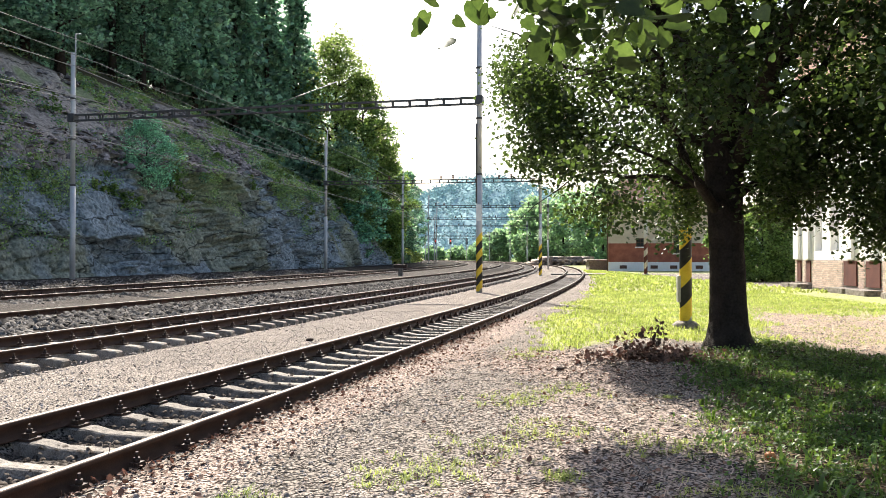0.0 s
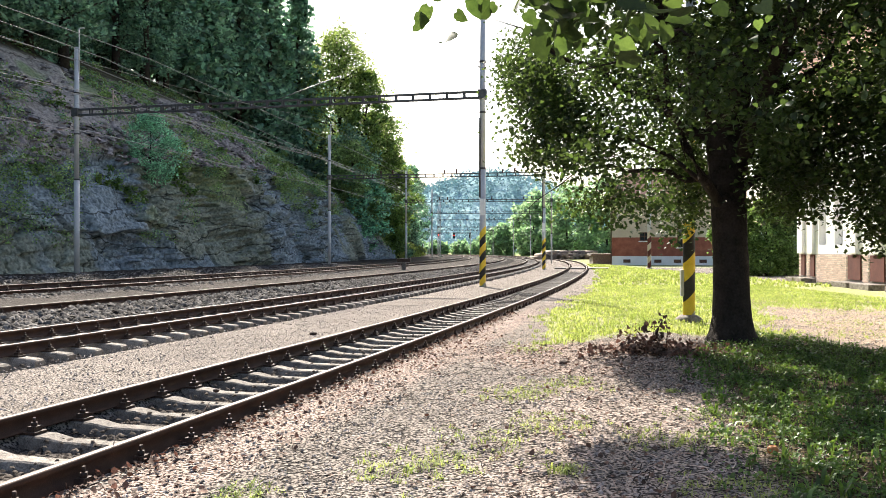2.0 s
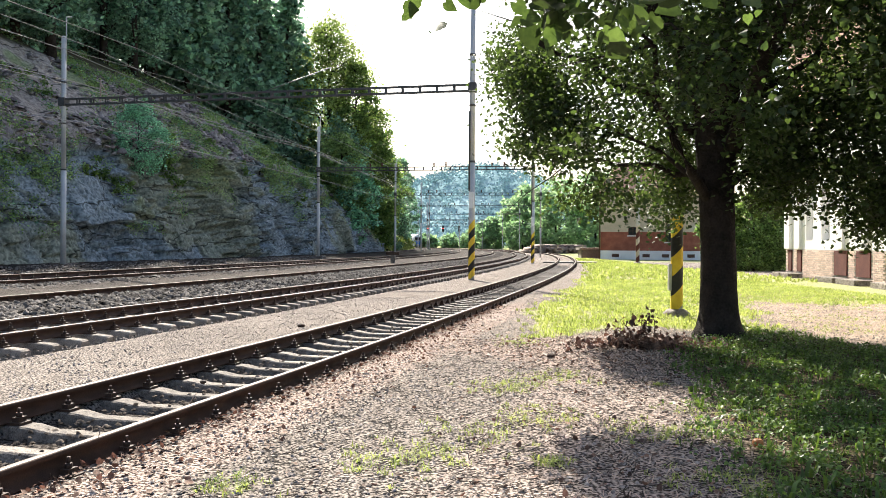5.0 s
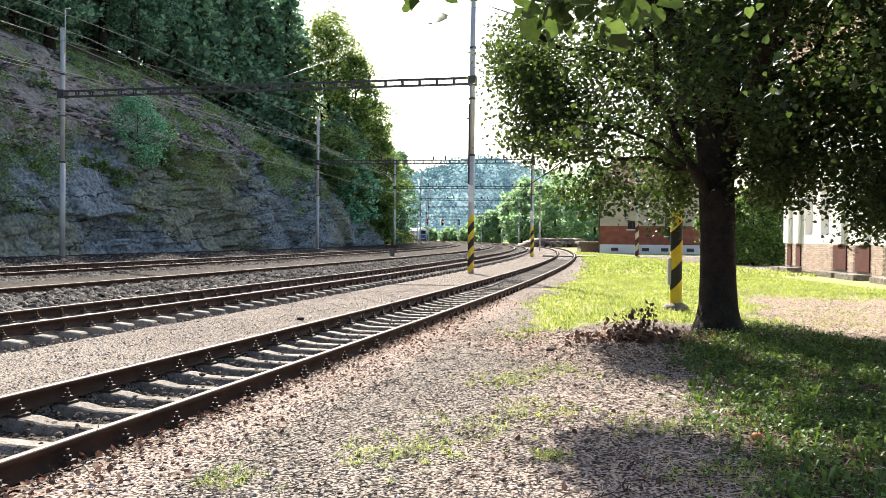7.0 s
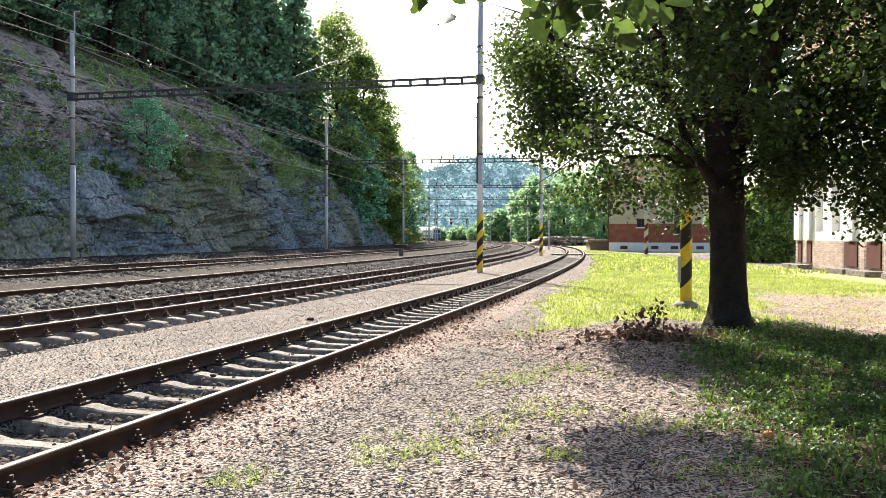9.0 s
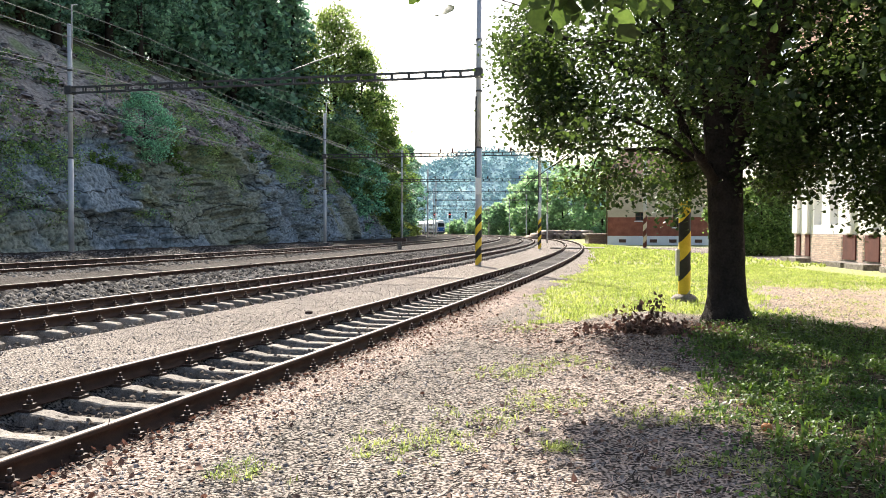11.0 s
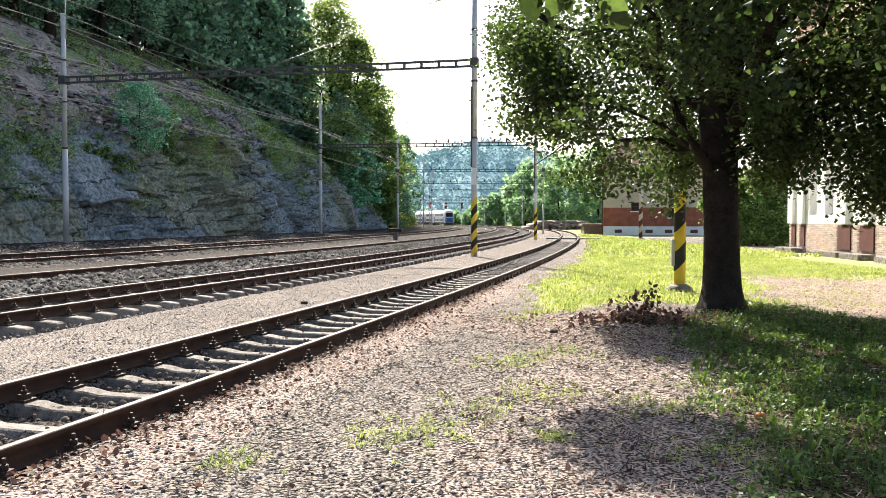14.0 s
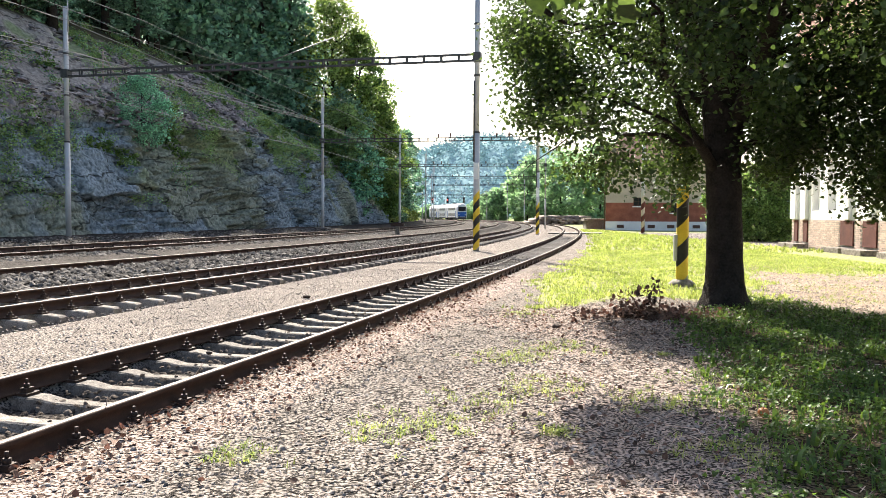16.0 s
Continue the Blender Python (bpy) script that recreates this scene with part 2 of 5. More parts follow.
def np_mesh(name, verts, quads, mat, parent=None, smooth=False):
    """Fast mesh from arrays: verts (n, 3), faces (m, k)."""
    verts, quads = np.asarray(verts, dtype=np.float32), np.asarray(quads, dtype=np.int32)
    me = bpy.data.meshes.new(name)
    me.vertices.add(len(verts))
    me.vertices.foreach_set("co", verts.ravel())
    k = quads.shape[1]
    me.loops.add(quads.size)
    me.loops.foreach_set("vertex_index", quads.ravel())
    me.polygons.add(len(quads))
    me.polygons.foreach_set("loop_start", np.arange(0, quads.size, k, dtype=np.int32))
    me.update(calc_edges=True)
    me.materials.append(M[mat])
    if smooth:
        me.shade_smooth()
    ob = new(name, me)
    if parent is not None:
        ob.parent = parent
    return ob


def box(bm, x0, x1, y0, y1, z0, z1, bevel=0.0):
    r = bmesh.ops.create_cube(bm, size=1)
    vs = r["verts"]
    for v in vs:
        v.co = Vector((x0 + (v.co.x + 0.5) * (x1 - x0), y0 + (v.co.y + 0.5) * (y1 - y0), z0 + (v.co.z + 0.5) * (z1 - z0)))
    if bevel:
        es = list({e for v in vs for e in v.link_edges})
        bmesh.ops.bevel(bm, geom=es, offset=bevel, segments=2, affect="EDGES", profile=0.6)


def boxed(*args, bevel=0.0):
    bm = bmesh.new()
    box(bm, *args, bevel=bevel)
    return bm


def tube(bm, pts, radii, sides=8, cap=True):
    """A tapered tube through points."""
    pts = [Vector(p) for p in pts]
    rings = []
    for i, p in enumerate(pts):
        d = (pts[min(i + 1, len(pts) - 1)] - pts[max(i - 1, 0)]).normalized()
        u = d.orthogonal().normalized() if abs(d.z) < 0.9 else (Vector((1, 0, 0)) - d * d.x).normalized()
        w = d.cross(u)
        r = radii[i] if hasattr(radii, "__len__") else radii
        rings.append([bm.verts.new(p + (u * math.cos(2 * math.pi * k / sides) + w * math.sin(2 * math.pi * k / sides)) * r) for k in range(sides)])
    for a, b in zip(rings, rings[1:]):
        for k in range(sides):
            f = bm.faces.new((a[k], a[(k + 1) % sides], b[(k + 1) % sides], b[k]))
            f.smooth = True
    if cap:
        bm.faces.new(rings[0][::-1])
        bm.faces.new(rings[-1])


def tubed(pts, radii, sides=8):
    bm = bmesh.new()
    tube(bm, pts, radii, sides)
    return bm


def thing(name, m=None, **tags):
    ob = new(name)
    ob.empty_display_size = 0.3
    if m is not None:
        ob.matrix_basis = m
    return tagged(ob, **tags)


# ---- the line of the railway: arc length along the near siding, offset to its right ----
DS = 0.25
_s = np.arange(-40, 620, DS)
_b = 0.2812 - (1.531e-3 * _s + 0.09e-5 * _s ** 2)
_x = np.cumsum(np.sin(_b)) * DS
_y = np.cumsum(np.cos(_b)) * DS
_i0 = int(40 / DS)
_x += -4.77 - _x[_i0]
_y -= _y[_i0]


def on_line(s, off=0.0, z=0.0):
    x, y, b = np.interp(s, _s, _x), np.interp(s, _s, _y), np.interp(s, _s, _b)
    return Vector((x + off * math.cos(b), y - off * math.sin(b), z))


def heading(s):
    return float(np.interp(s, _s, _b))


def along(s, off=0.0, z=0.0):
    """Pose on the line: local y runs along the track, x to its right."""
    return Matrix.Translation(on_line(s, off, z)) @ Matrix.Rotation(-heading(s), 4, "Z")


def line_points(s, off, z):
    s, off, z = np.broadcast_arrays(np.asarray(s, float), off, z)
    x, y, b = np.interp(s, _s, _x), np.interp(s, _s, _y), np.interp(s, _s, _b)
    return np.stack([x + off * np.cos(b), y - off * np.sin(b), z], -1)


def offset_of(X, Y):
    """Arc length and offset of many places."""
    S, O = np.zeros_like(X), np.zeros_like(X)
    step = 8
    for i in range(0, len(X), 4000):
        d = (X[i:i + 4000, None] - _x[None, ::step]) ** 2 + (Y[i:i + 4000, None] - _y[None, ::step]) ** 2
        j = d.argmin(1) * step
        b = _b[j]
        O[i:i + 4000] = (X[i:i + 4000] - _x[j]) * np.cos(b) - (Y[i:i + 4000] - _y[j]) * np.sin(b)
        S[i:i + 4000] = _s[j] + (X[i:i + 4000] - _x[j]) * np.sin(b) + (Y[i:i + 4000] - _y[j]) * np.cos(b)
    return S, O


def np_noise(X, Y, Z, scale, octaves=3, seed=0):
    """Smooth value noise on arrays, roughly -1 to 1."""
    out, amp, tot = np.zeros(np.shape(X)), 1.0, 0.0
    for o in range(octaves):
        f = scale * 2 ** o
        P = [np.asarray(c, float) * f + 17.3 * (o + seed) for c in (X, Y, Z)]
        I = [np.floor(p).astype(np.int64) for p in P]
        F = [p - i for p, i in zip(P, I)]
        F = [f_ * f_ * (3 - 2 * f_) for f_ in F]
        acc = 0
        for dx in (0, 1):
            for dy in (0, 1):
                for dz in (0, 1):
                    h = ((I[0] + dx) * 374761393 + (I[1] + dy) * 668265263 + (I[2] + dz) * 2147483647 + seed * 974711) & 0x7FFFFFFF
                    h = ((h ^ (h >> 13)) * 1274126177) & 0x7FFFFFFF
                    v = ((h ^ (h >> 16)) & 0xFFFF) / 32767.5 - 1
                    acc = acc + v * (F[0] if dx else 1 - F[0]) * (F[1] if dy else 1 - F[1]) * (F[2] if dz else 1 - F[2])
        out += amp * acc
        tot += amp
        amp *= 0.5
    return out / tot


def smooth(a, b, x):
    t = np.clip((x - a) / (b - a), 0, 1)
    return t * t * (3 - 2 * t)


def inside(X, Y, poly, soft):
    """Soft mask of a polygon: 1 inside, 0 outside, by the distance to its edge."""
    n = len(poly)
    d, ins = np.full(np.shape(X), 1e9), np.zeros(np.shape(X), bool)
    for i in range(n):
        (ax, ay), (bx, by) = poly[i], poly[(i + 1) % n]
        ex, ey = bx - ax, by - ay
        t = np.clip(((X - ax) * ex + (Y - ay) * ey) / (ex * ex + ey * ey), 0, 1)
        d = np.minimum(d, np.hypot(X - ax - t * ex, Y - ay - t * ey))
        ins ^= ((ay > Y) != (by > Y)) & (X < ex * (Y - ay) / (by - ay + 1e-12) + ax)
    return np.clip(0.5 + np.where(ins, d, -d) / (2 * soft), 0, 1)


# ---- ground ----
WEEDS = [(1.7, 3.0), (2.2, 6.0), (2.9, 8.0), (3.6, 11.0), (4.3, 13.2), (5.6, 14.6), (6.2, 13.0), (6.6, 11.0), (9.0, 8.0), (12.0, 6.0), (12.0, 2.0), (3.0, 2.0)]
MEADOW = [(1.3, 13.2), (2.6, 14.2), (4.0, 15.2), (5.0, 14.6), (6.0, 14.6), (7.2, 18.5), (9.5, 26.0), (12.0, 31.0), (17.0, 34.0), (17.0, 75.0), (40.0, 120.0), (22.0, 200.0), (20.5, 150.0), (17.5, 110.0), (12.6, 70.0), (8.6, 46.0), (4.6, 27.5), (2.6, 20.0)]
LAWN = [(8.6, 22.0), (12.5, 21.0), (17.0, 24.0), (17.0, 40.0), (14.0, 44.0), (11.0, 33.0)]
DIRT = [(11.5, 31.0), (7.4, 19.0), (6.6, 15.0), (6.5, 11.5), (9.5, 8.5), (17.0, 8.0), (17.0, 25.0), (13.0, 22.0), (11.0, 23.5)]


def ground_height(S, O):
    z = 0.10 * smooth(-5.6, -8.0, O) + 0.10 * smooth(-12, -14, O) + 0.18 * smooth(-17.0, -21.0, O)
    return z * smooth(620, 400, S)


def zones_at(X, Y):
    S, O = offset_of(X, Y)
    wx, wy = 0.7 * np_noise(X, Y, 0 * X, 0.9, 3, 41), 0.7 * np_noise(X, Y, 0 * X, 0.9, 3, 42)
    X, Y = X + wx, Y + wy
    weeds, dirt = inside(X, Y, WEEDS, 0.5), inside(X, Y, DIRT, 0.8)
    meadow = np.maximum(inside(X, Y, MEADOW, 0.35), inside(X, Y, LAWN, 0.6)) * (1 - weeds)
    litter = smooth(0.9, 1.1, O) * smooth(2.0, 1.3, O) * smooth(30, 15, S) + 1.0 * smooth(2.6, 1.0, np.hypot((X - 3.0) / 1.3, Y - 11.9)) + 0.5 * smooth(2.2, 3.6, O) * smooth(14, 10, Y)
    coarse = np.maximum(smooth(-6.3, -6.7, O), np.maximum(smooth(0.78, 0.6, np.abs(O)) * smooth(66, 60, S), smooth(1.5, 1.2, np.abs(O + 5))))
    far = smooth(60, 90, Y) * smooth(1.8, 3.0, O) + smooth(20, 60, X) + smooth(250, 330, Y)
    return S, O, dict(weeds=weeds, dirt=dirt, meadow=np.clip(meadow + far, 0, 1), litter=np.clip(litter, 0, 1), coarse=coarse)


def build_ground():
    def axis(lo, dense0, dense1, hi, step):
        mid = np.arange(dense0, dense1, step)
        up, g = [dense1], step
        while up[-1] < hi:
            g *= 1.12
            up.append(up[-1] + g)
        dn, g = [dense0], step
        while dn[-1] > lo:
            g *= 1.12
            dn.append(dn[-1] - g)
        return np.array(dn[:0:-1] + list(mid) + up)
    xs, ys = axis(-3000, -6, 11, 3000, 0.13), axis(-600, 2.5, 22, 3500, 0.13)
    X, Y = [q.ravel() for q in np.meshgrid(xs, ys)]
    S, O, zn = zones_at(X, Y)
    near = smooth(60, 25, np.hypot(X, Y))
    Z = ground_height(S, O)
    Z += near * (0.018 * np_noise(X, Y, 0 * X, 1.3, 3, 1) * smooth(1.2, 2.2, np.abs(O)) + 0.006 * np_noise(X, Y, 0 * X, 7, 2, 2))
    Z -= 0.12 * smooth(0.74, 0.64, np.abs(O)) * smooth(70, 50, S) + 0.12 * smooth(1.5, 1.2, np.abs(O + 5))
    n, m = len(xs), len(ys)
    i = np.arange(n * m).reshape(m, n)
    q = np.stack([i[:-1, :-1], i[:-1, 1:], i[1:, 1:], i[1:, :-1]], -1).reshape(-1, 4)
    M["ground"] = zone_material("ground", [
        # coarse: darkened to carry the shade between the sleepers
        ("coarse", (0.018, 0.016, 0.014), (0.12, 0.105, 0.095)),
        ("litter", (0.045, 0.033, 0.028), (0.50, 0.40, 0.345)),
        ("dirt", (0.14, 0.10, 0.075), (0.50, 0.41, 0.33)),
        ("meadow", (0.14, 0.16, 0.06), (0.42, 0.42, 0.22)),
        # weeds: shade between the plants put in as near-black soil
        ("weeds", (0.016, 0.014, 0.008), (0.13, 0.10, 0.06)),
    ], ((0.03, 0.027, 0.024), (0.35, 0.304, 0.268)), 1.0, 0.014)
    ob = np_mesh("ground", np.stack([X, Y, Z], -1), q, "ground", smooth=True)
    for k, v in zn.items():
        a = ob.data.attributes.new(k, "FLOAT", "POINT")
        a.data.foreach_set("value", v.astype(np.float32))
    tagged(ob, "pale gravel yard with leaf litter, dirt path and grass", "ground", kind="structure")


build_ground()


# ---- railway tracks ----
PROFILE = [(-0.0625, 0.0), (0.0625, 0.0), (0.0625, 0.012), (0.01, 0.03), (0.008, 0.105), (0.034, 0.118), (0.036, 0.146), (0.024, 0.158), (-0.024, 0.158), (-0.036, 0.146), (-0.034, 0.118), (-0.008, 0.105), (-0.01, 0.03), (-0.0625, 0.012)]


def rail(parent, off, z, s0, s1):
    ss = np.concatenate([np.arange(s0, 60, 1.0), np.arange(60, s1, 3.0)])
    k = len(PROFILE)
    V = np.concatenate([line_points(ss, off + px, z + pz)[:, None] for px, pz in PROFILE], 1).reshape(-1, 3)
    a = np.arange(len(ss) - 1)[:, None] * k
    j = np.arange(k)[None]
    q = np.stack([a + j, a + (j + 1) % k, a + k + (j + 1) % k, a + k + j], -1)
    ob = np_mesh("rail", V, q.reshape(-1, 4), "rail_rust", parent)
    ob.data.materials.append(M["rail_head"])
    mi = np.zeros((len(ss) - 1, k), np.int32)
    mi[:, 7] = 1
    ob.data.polygons.foreach_set("material_index", mi.ravel())
    ob["label"] = "rusty steel rail with a bright worn head"
    return ob


def sleeper_mesh():
    """Concrete sleeper, dipped in the middle between the rail seats."""
    bm = bmesh.new()
    rows = [(-1.22, -0.045, 0.10), (-1.19, -0.02, 0.12), (-0.95, -0.004, 0.11), (-0.5, -0.004, 0.11), (-0.3, -0.035, 0.095), (0.3, -0.035, 0.095), (0.5, -0.004, 0.11), (0.95, -0.004, 0.11), (1.19, -0.02, 0.10), (1.22, -0.045, 0.10)]
    rings = []
    for x, z, w in rows:
        rings.append([bm.verts.new(p) for p in ((x, -w - 0.03, -0.2), (x, -w + 0.008, z - 0.012), (x, -w + 0.024, z), (x, w - 0.024, z), (x, w - 0.008, z - 0.012), (x, w + 0.03, -0.2))])
    for a, b in zip(rings, rings[1:]):
        for i in range(5):
            bm.faces.new((a[i], a[i + 1], b[i + 1], b[i]))
    bm.faces.new(rings[0])
    bm.faces.new(rings[-1][::-1])
    bmesh.ops.recalc_face_normals(bm, faces=bm.faces)
    me = bpy.data.meshes.new("sleeper")
    bm.to_mesh(me)
    bm.free()
    me.materials.append(M["concrete"])
    return me


def fastener_mesh():
    """Ribbed plate with a clamp and bolt on both sides of the rail foot."""
    bm = bmesh.new()
    box(bm, -0.17, 0.17, -0.075, 0.075, -0.01, 0.012)
    for sx in (-1, 1):
        box(bm, sx * 0.105 - 0.035, sx * 0.105 + 0.035, -0.045, 0.045, 0.012, 0.052)
        tube(bm, [(sx * 0.105, 0, 0.05), (sx * 0.105, 0, 0.085)], 0.026, 6)
        tube(bm, [(sx * 0.105, 0, 0.085), (sx * 0.105, 0, 0.125)], 0.013, 5)
    me = bpy.data.meshes.new("fastener")
    bm.to_mesh(me)
    bm.free()
    me.materials.append(M["fastener"])
    return me


def mesh_arrays(me):
    V = np.zeros(len(me.vertices) * 3, np.float32)
    me.vertices.foreach_get("co", V)
    return V.reshape(-1, 3), [tuple(p.vertices) for p in me.polygons]


def joined_copies(name, me, mats, mat, parent):
    V, Fc = mesh_arrays(me)
    VV, FF, o = [], [], 0
    for m in mats:
        A = np.array(m)
        VV.append(V @ A[:3, :3].T + A[:3, 3])
        FF += [tuple(i + o for i in f) for f in Fc]
        o += len(V)
    ob = raw(name, np.concatenate(VV), FF, mat, parent)
    return tagged(ob, kind="stuff")


def far_fastener_mesh():
    bm = bmesh.new()
    for sx in (-1, 1):
        box(bm, sx * 0.105 - 0.05, sx * 0.105 + 0.05, -0.06, 0.06, -0.01, 0.08)
    me = bpy.data.meshes.new("far_fastener")
    bm.to_mesh(me)
    bm.free()
    return me


SLEEPER, FASTENER, FAR_FASTENER = sleeper_mesh(), fastener_mesh(), far_fastener_mesh()


def track(label, off, zl, zr, s1, n_single, n_all, step=0.6, s0=-2.0):
    t = thing("railway_track", label=label, category="railway track", group="railway tracks")
    mid = (zl + zr) / 2
    rail(t, off - 0.7535, zl, s0 - 25, s1)
    rail(t, off + 0.7535, zr, s0 - 25, s1)
    tilt = Matrix.Rotation(math.atan2(zl - zr, 1.507), 4, "Y")
    rest_s, rest_f = [], []
    for i in range(n_all):
        m = along(s0 + i * step, off, mid) @ tilt
        m = m @ pose(random.uniform(-0.02, 0.02), random.uniform(-0.015, 0.015), -0.012 + random.uniform(-0.006, 0.004), 0, 0, random.uniform(-0.8, 0.8))
        f2 = [m @ pose(x, 0, 0.008) for x in (-0.7535, 0.7535)]
        if i < n_single:
            share("sleeper", SLEEPER, t, m)
        else:
            rest_s.append(m)
        if i < min(n_single, 110):
            for f in f2:
                share("fastener", FASTENER, t, f)
        else:
            rest_f += f2
    if rest_s:
        joined_copies("far_sleeper", SLEEPER, rest_s, "concrete", t)
        joined_copies("far_fastener", FAR_FASTENER, rest_f, "fastener", t)
    return t


Z2, Z3, Z4 = 0.083, 0.19, 0.23
track("rusty siding track on concrete sleepers beside the gravel yard", 0.0, 0.0, 0.0, 380, 140, 420)
track("rusty loop track on concrete sleepers behind the gravel strip", -5.01, 0.083, 0.083, 420, 140, 420)
track("main line track bedded in coarse grey ballast", -9.79, 0.02, 0.19, 560, 60, 220)
track("far main line track at the foot of the rock cutting", -15.17, 0.28, 0.18, 560, 60, 220)


# ---- ballast ----
def bed_height(O):
    pts = [(-24.0, 0.5), (-21.0, 0.42), (-19.5, 0.33), (-18.0, 0.24), (-16.6, 0.27), (-15.9, 0.26), (-14.4, 0.16), (-13.6, 0.16), (-12.6, 0.02), (-11.2, 0.0), (-10.5, -0.02), (-9.0, 0.16), (-8.2, 0.17), (-7.0, 0.03), (-6.3, -0.05)]
    return np.interp(O, [p[0] for p in pts], [p[1] for p in pts])


def build_ballast():
    ss = np.concatenate([np.arange(4, 60, 0.21), np.arange(60, 560, 3.0)])
    oo = np.arange(-24.0, -6.25, 0.21)
    S, O = np.meshgrid(ss, oo, indexing="ij")
    P = line_points(S, O, 0 * S)
    Z = bed_height(O) + 0.045 * np_noise(P[..., 0], P[..., 1], 0 * O, 3.5, 2, 4) * smooth(100, 50, S)
    P[..., 2] = Z
    i = np.arange(S.size).reshape(S.shape)
    q = np.stack([i[:-1, :-1], i[1:, :-1], i[1:, 1:], i[:-1, 1:]], -1).reshape(-1, 4)
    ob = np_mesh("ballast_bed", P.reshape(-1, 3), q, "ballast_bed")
    tagged(ob, "near-black ballast bed under the main line tracks, gap shade in its colour", "ballast", kind="structure")


def scatter_stones(name, P, size, mat, label, seed=1, flat=0.7):
    """Broken stones: squashed, twisted octahedra with cut tops, joined."""
    rng = np.random.default_rng(seed)
    base = np.array([(1, 0, 0), (0.2, 1, 0), (-1, 0.1, 0), (-0.1, -1, 0), (0.35, 0.3, 0.9), (-0.4, 0.2, 0.8), (-0.1, -0.45, 0.85), (0, 0, -0.8)])
    tri = np.array([(0, 1, 4), (1, 5, 4), (1, 2, 5), (2, 6, 5), (2, 3, 6), (3, 0, 6), (0, 4, 6), (4, 5, 6), (1, 0, 7)])[:8]
    n = len(P)
    sc = size * rng.uniform(0.55, 1.25, (n, 1, 1)) * rng.uniform(0.7, 1.3, (n, 1, 3)) * np.array([1, 1, flat])
    a = rng.uniform(0, 2 * np.pi, n)
    t = rng.uniform(-0.5, 0.5, n)
    V = (base[None] + rng.uniform(-0.22, 0.22, (n, 8, 3))) * sc
    x, y, z = V[..., 0], V[..., 1], V[..., 2]
    y, z = y * np.cos(t)[:, None] - z * np.sin(t)[:, None], y * np.sin(t)[:, None] + z * np.cos(t)[:, None]
    V = np.stack([x * np.cos(a)[:, None] - y * np.sin(a)[:, None], x * np.sin(a)[:, None] + y * np.cos(a)[:, None], z], -1) + P[:, None]
    Fc = (tri[None] + 8 * np.arange(n)[:, None, None]).reshape(-1, 3)
    ob = np_mesh(name, V.reshape(-1, 3), Fc, mat)
    return tagged(ob, label, "stones", kind="stuff")


build_ballast()
_r = np.random.default_rng(5)
_n = 31000
_S, _O = 5 + 60 * _r.random(_n) ** 1.5, np.concatenate([_r.uniform(-8.9, -6.5, 12000), _r.uniform(-14.3, -10.5, 12500), _r.uniform(-21.5, -16.0, _n - 24500)])
_P = line_points(_S, _O, bed_height(_O) + _r.uniform(-0.01, 0.05, _n))
scatter_stones("ballast_stones", _P, 0.072, "ballast", "loose broken grey ballast stones between the main tracks", 6)


# ---- rock cutting and hillside ----
def rock_height(S):
    return np.interp(S, [-20, 20, 34, 46, 56, 66, 78, 90, 102, 112, 122], [4.6, 4.8, 5.4, 6.6, 7.4, 8.2, 8.0, 6.8, 4.2, 1.2, 0.3])


def hill_foot(S):
    return -23.2 - 14 * smooth(104, 150, S)


def hill_point(S, u):
    """u 0..1 up the rock, 1..2 up the scrub slope, 2..4 on under the wood."""
    H, f = rock_height(S), hill_foot(S)
    rock = np.clip(u, 0, 1)
    scrub = np.clip(u - 1, 0, 1)
    wood = np.clip(u - 2, 0, 2)
    O = f - 0.42 * H * rock - 8.5 * scrub - 30 * wood
    top = np.interp(S, [20, 40, 60, 75, 90, 102, 115, 130], [13.6, 14.0, 14.5, 14.7, 12.8, 9.0, 4.0, 1.6])
    Z = 0.30 + H * rock + np.maximum(top - H - 0.3, 0.6) * scrub + 17 * wood
    return O, Z


def cells(a, b, seed):
    """Jittered cells: a random depth for the nearest cell, and how far its edge is."""
    ia, ib = np.floor(a).astype(np.int64), np.floor(b).astype(np.int64)
    best, second, val = np.full(a.shape, 9.0), np.full(a.shape, 9.0), np.zeros(a.shape)
    for da in (-1, 0, 1):
        for db in (-1, 0, 1):
            h = ((ia + da) * 73856093 ^ (ib + db) * 19349663 ^ seed * 83492791) & 0x7FFFFFFF
            h = (h ^ (h >> 13)) * 1274126177 & 0x7FFFFFFF
            r1, r2, r3 = (h & 1023) / 1023, (h >> 10 & 1023) / 1023, (h >> 20 & 1023) / 1023
            q = np.hypot(a - ia - da - r1, b - ib - db - r2)
            closer = q < best
            second = np.where(closer, best, np.minimum(second, q))
            val = np.where(closer, r3 - 0.5, val)
            best = np.minimum(best, q)
    return val, second - best


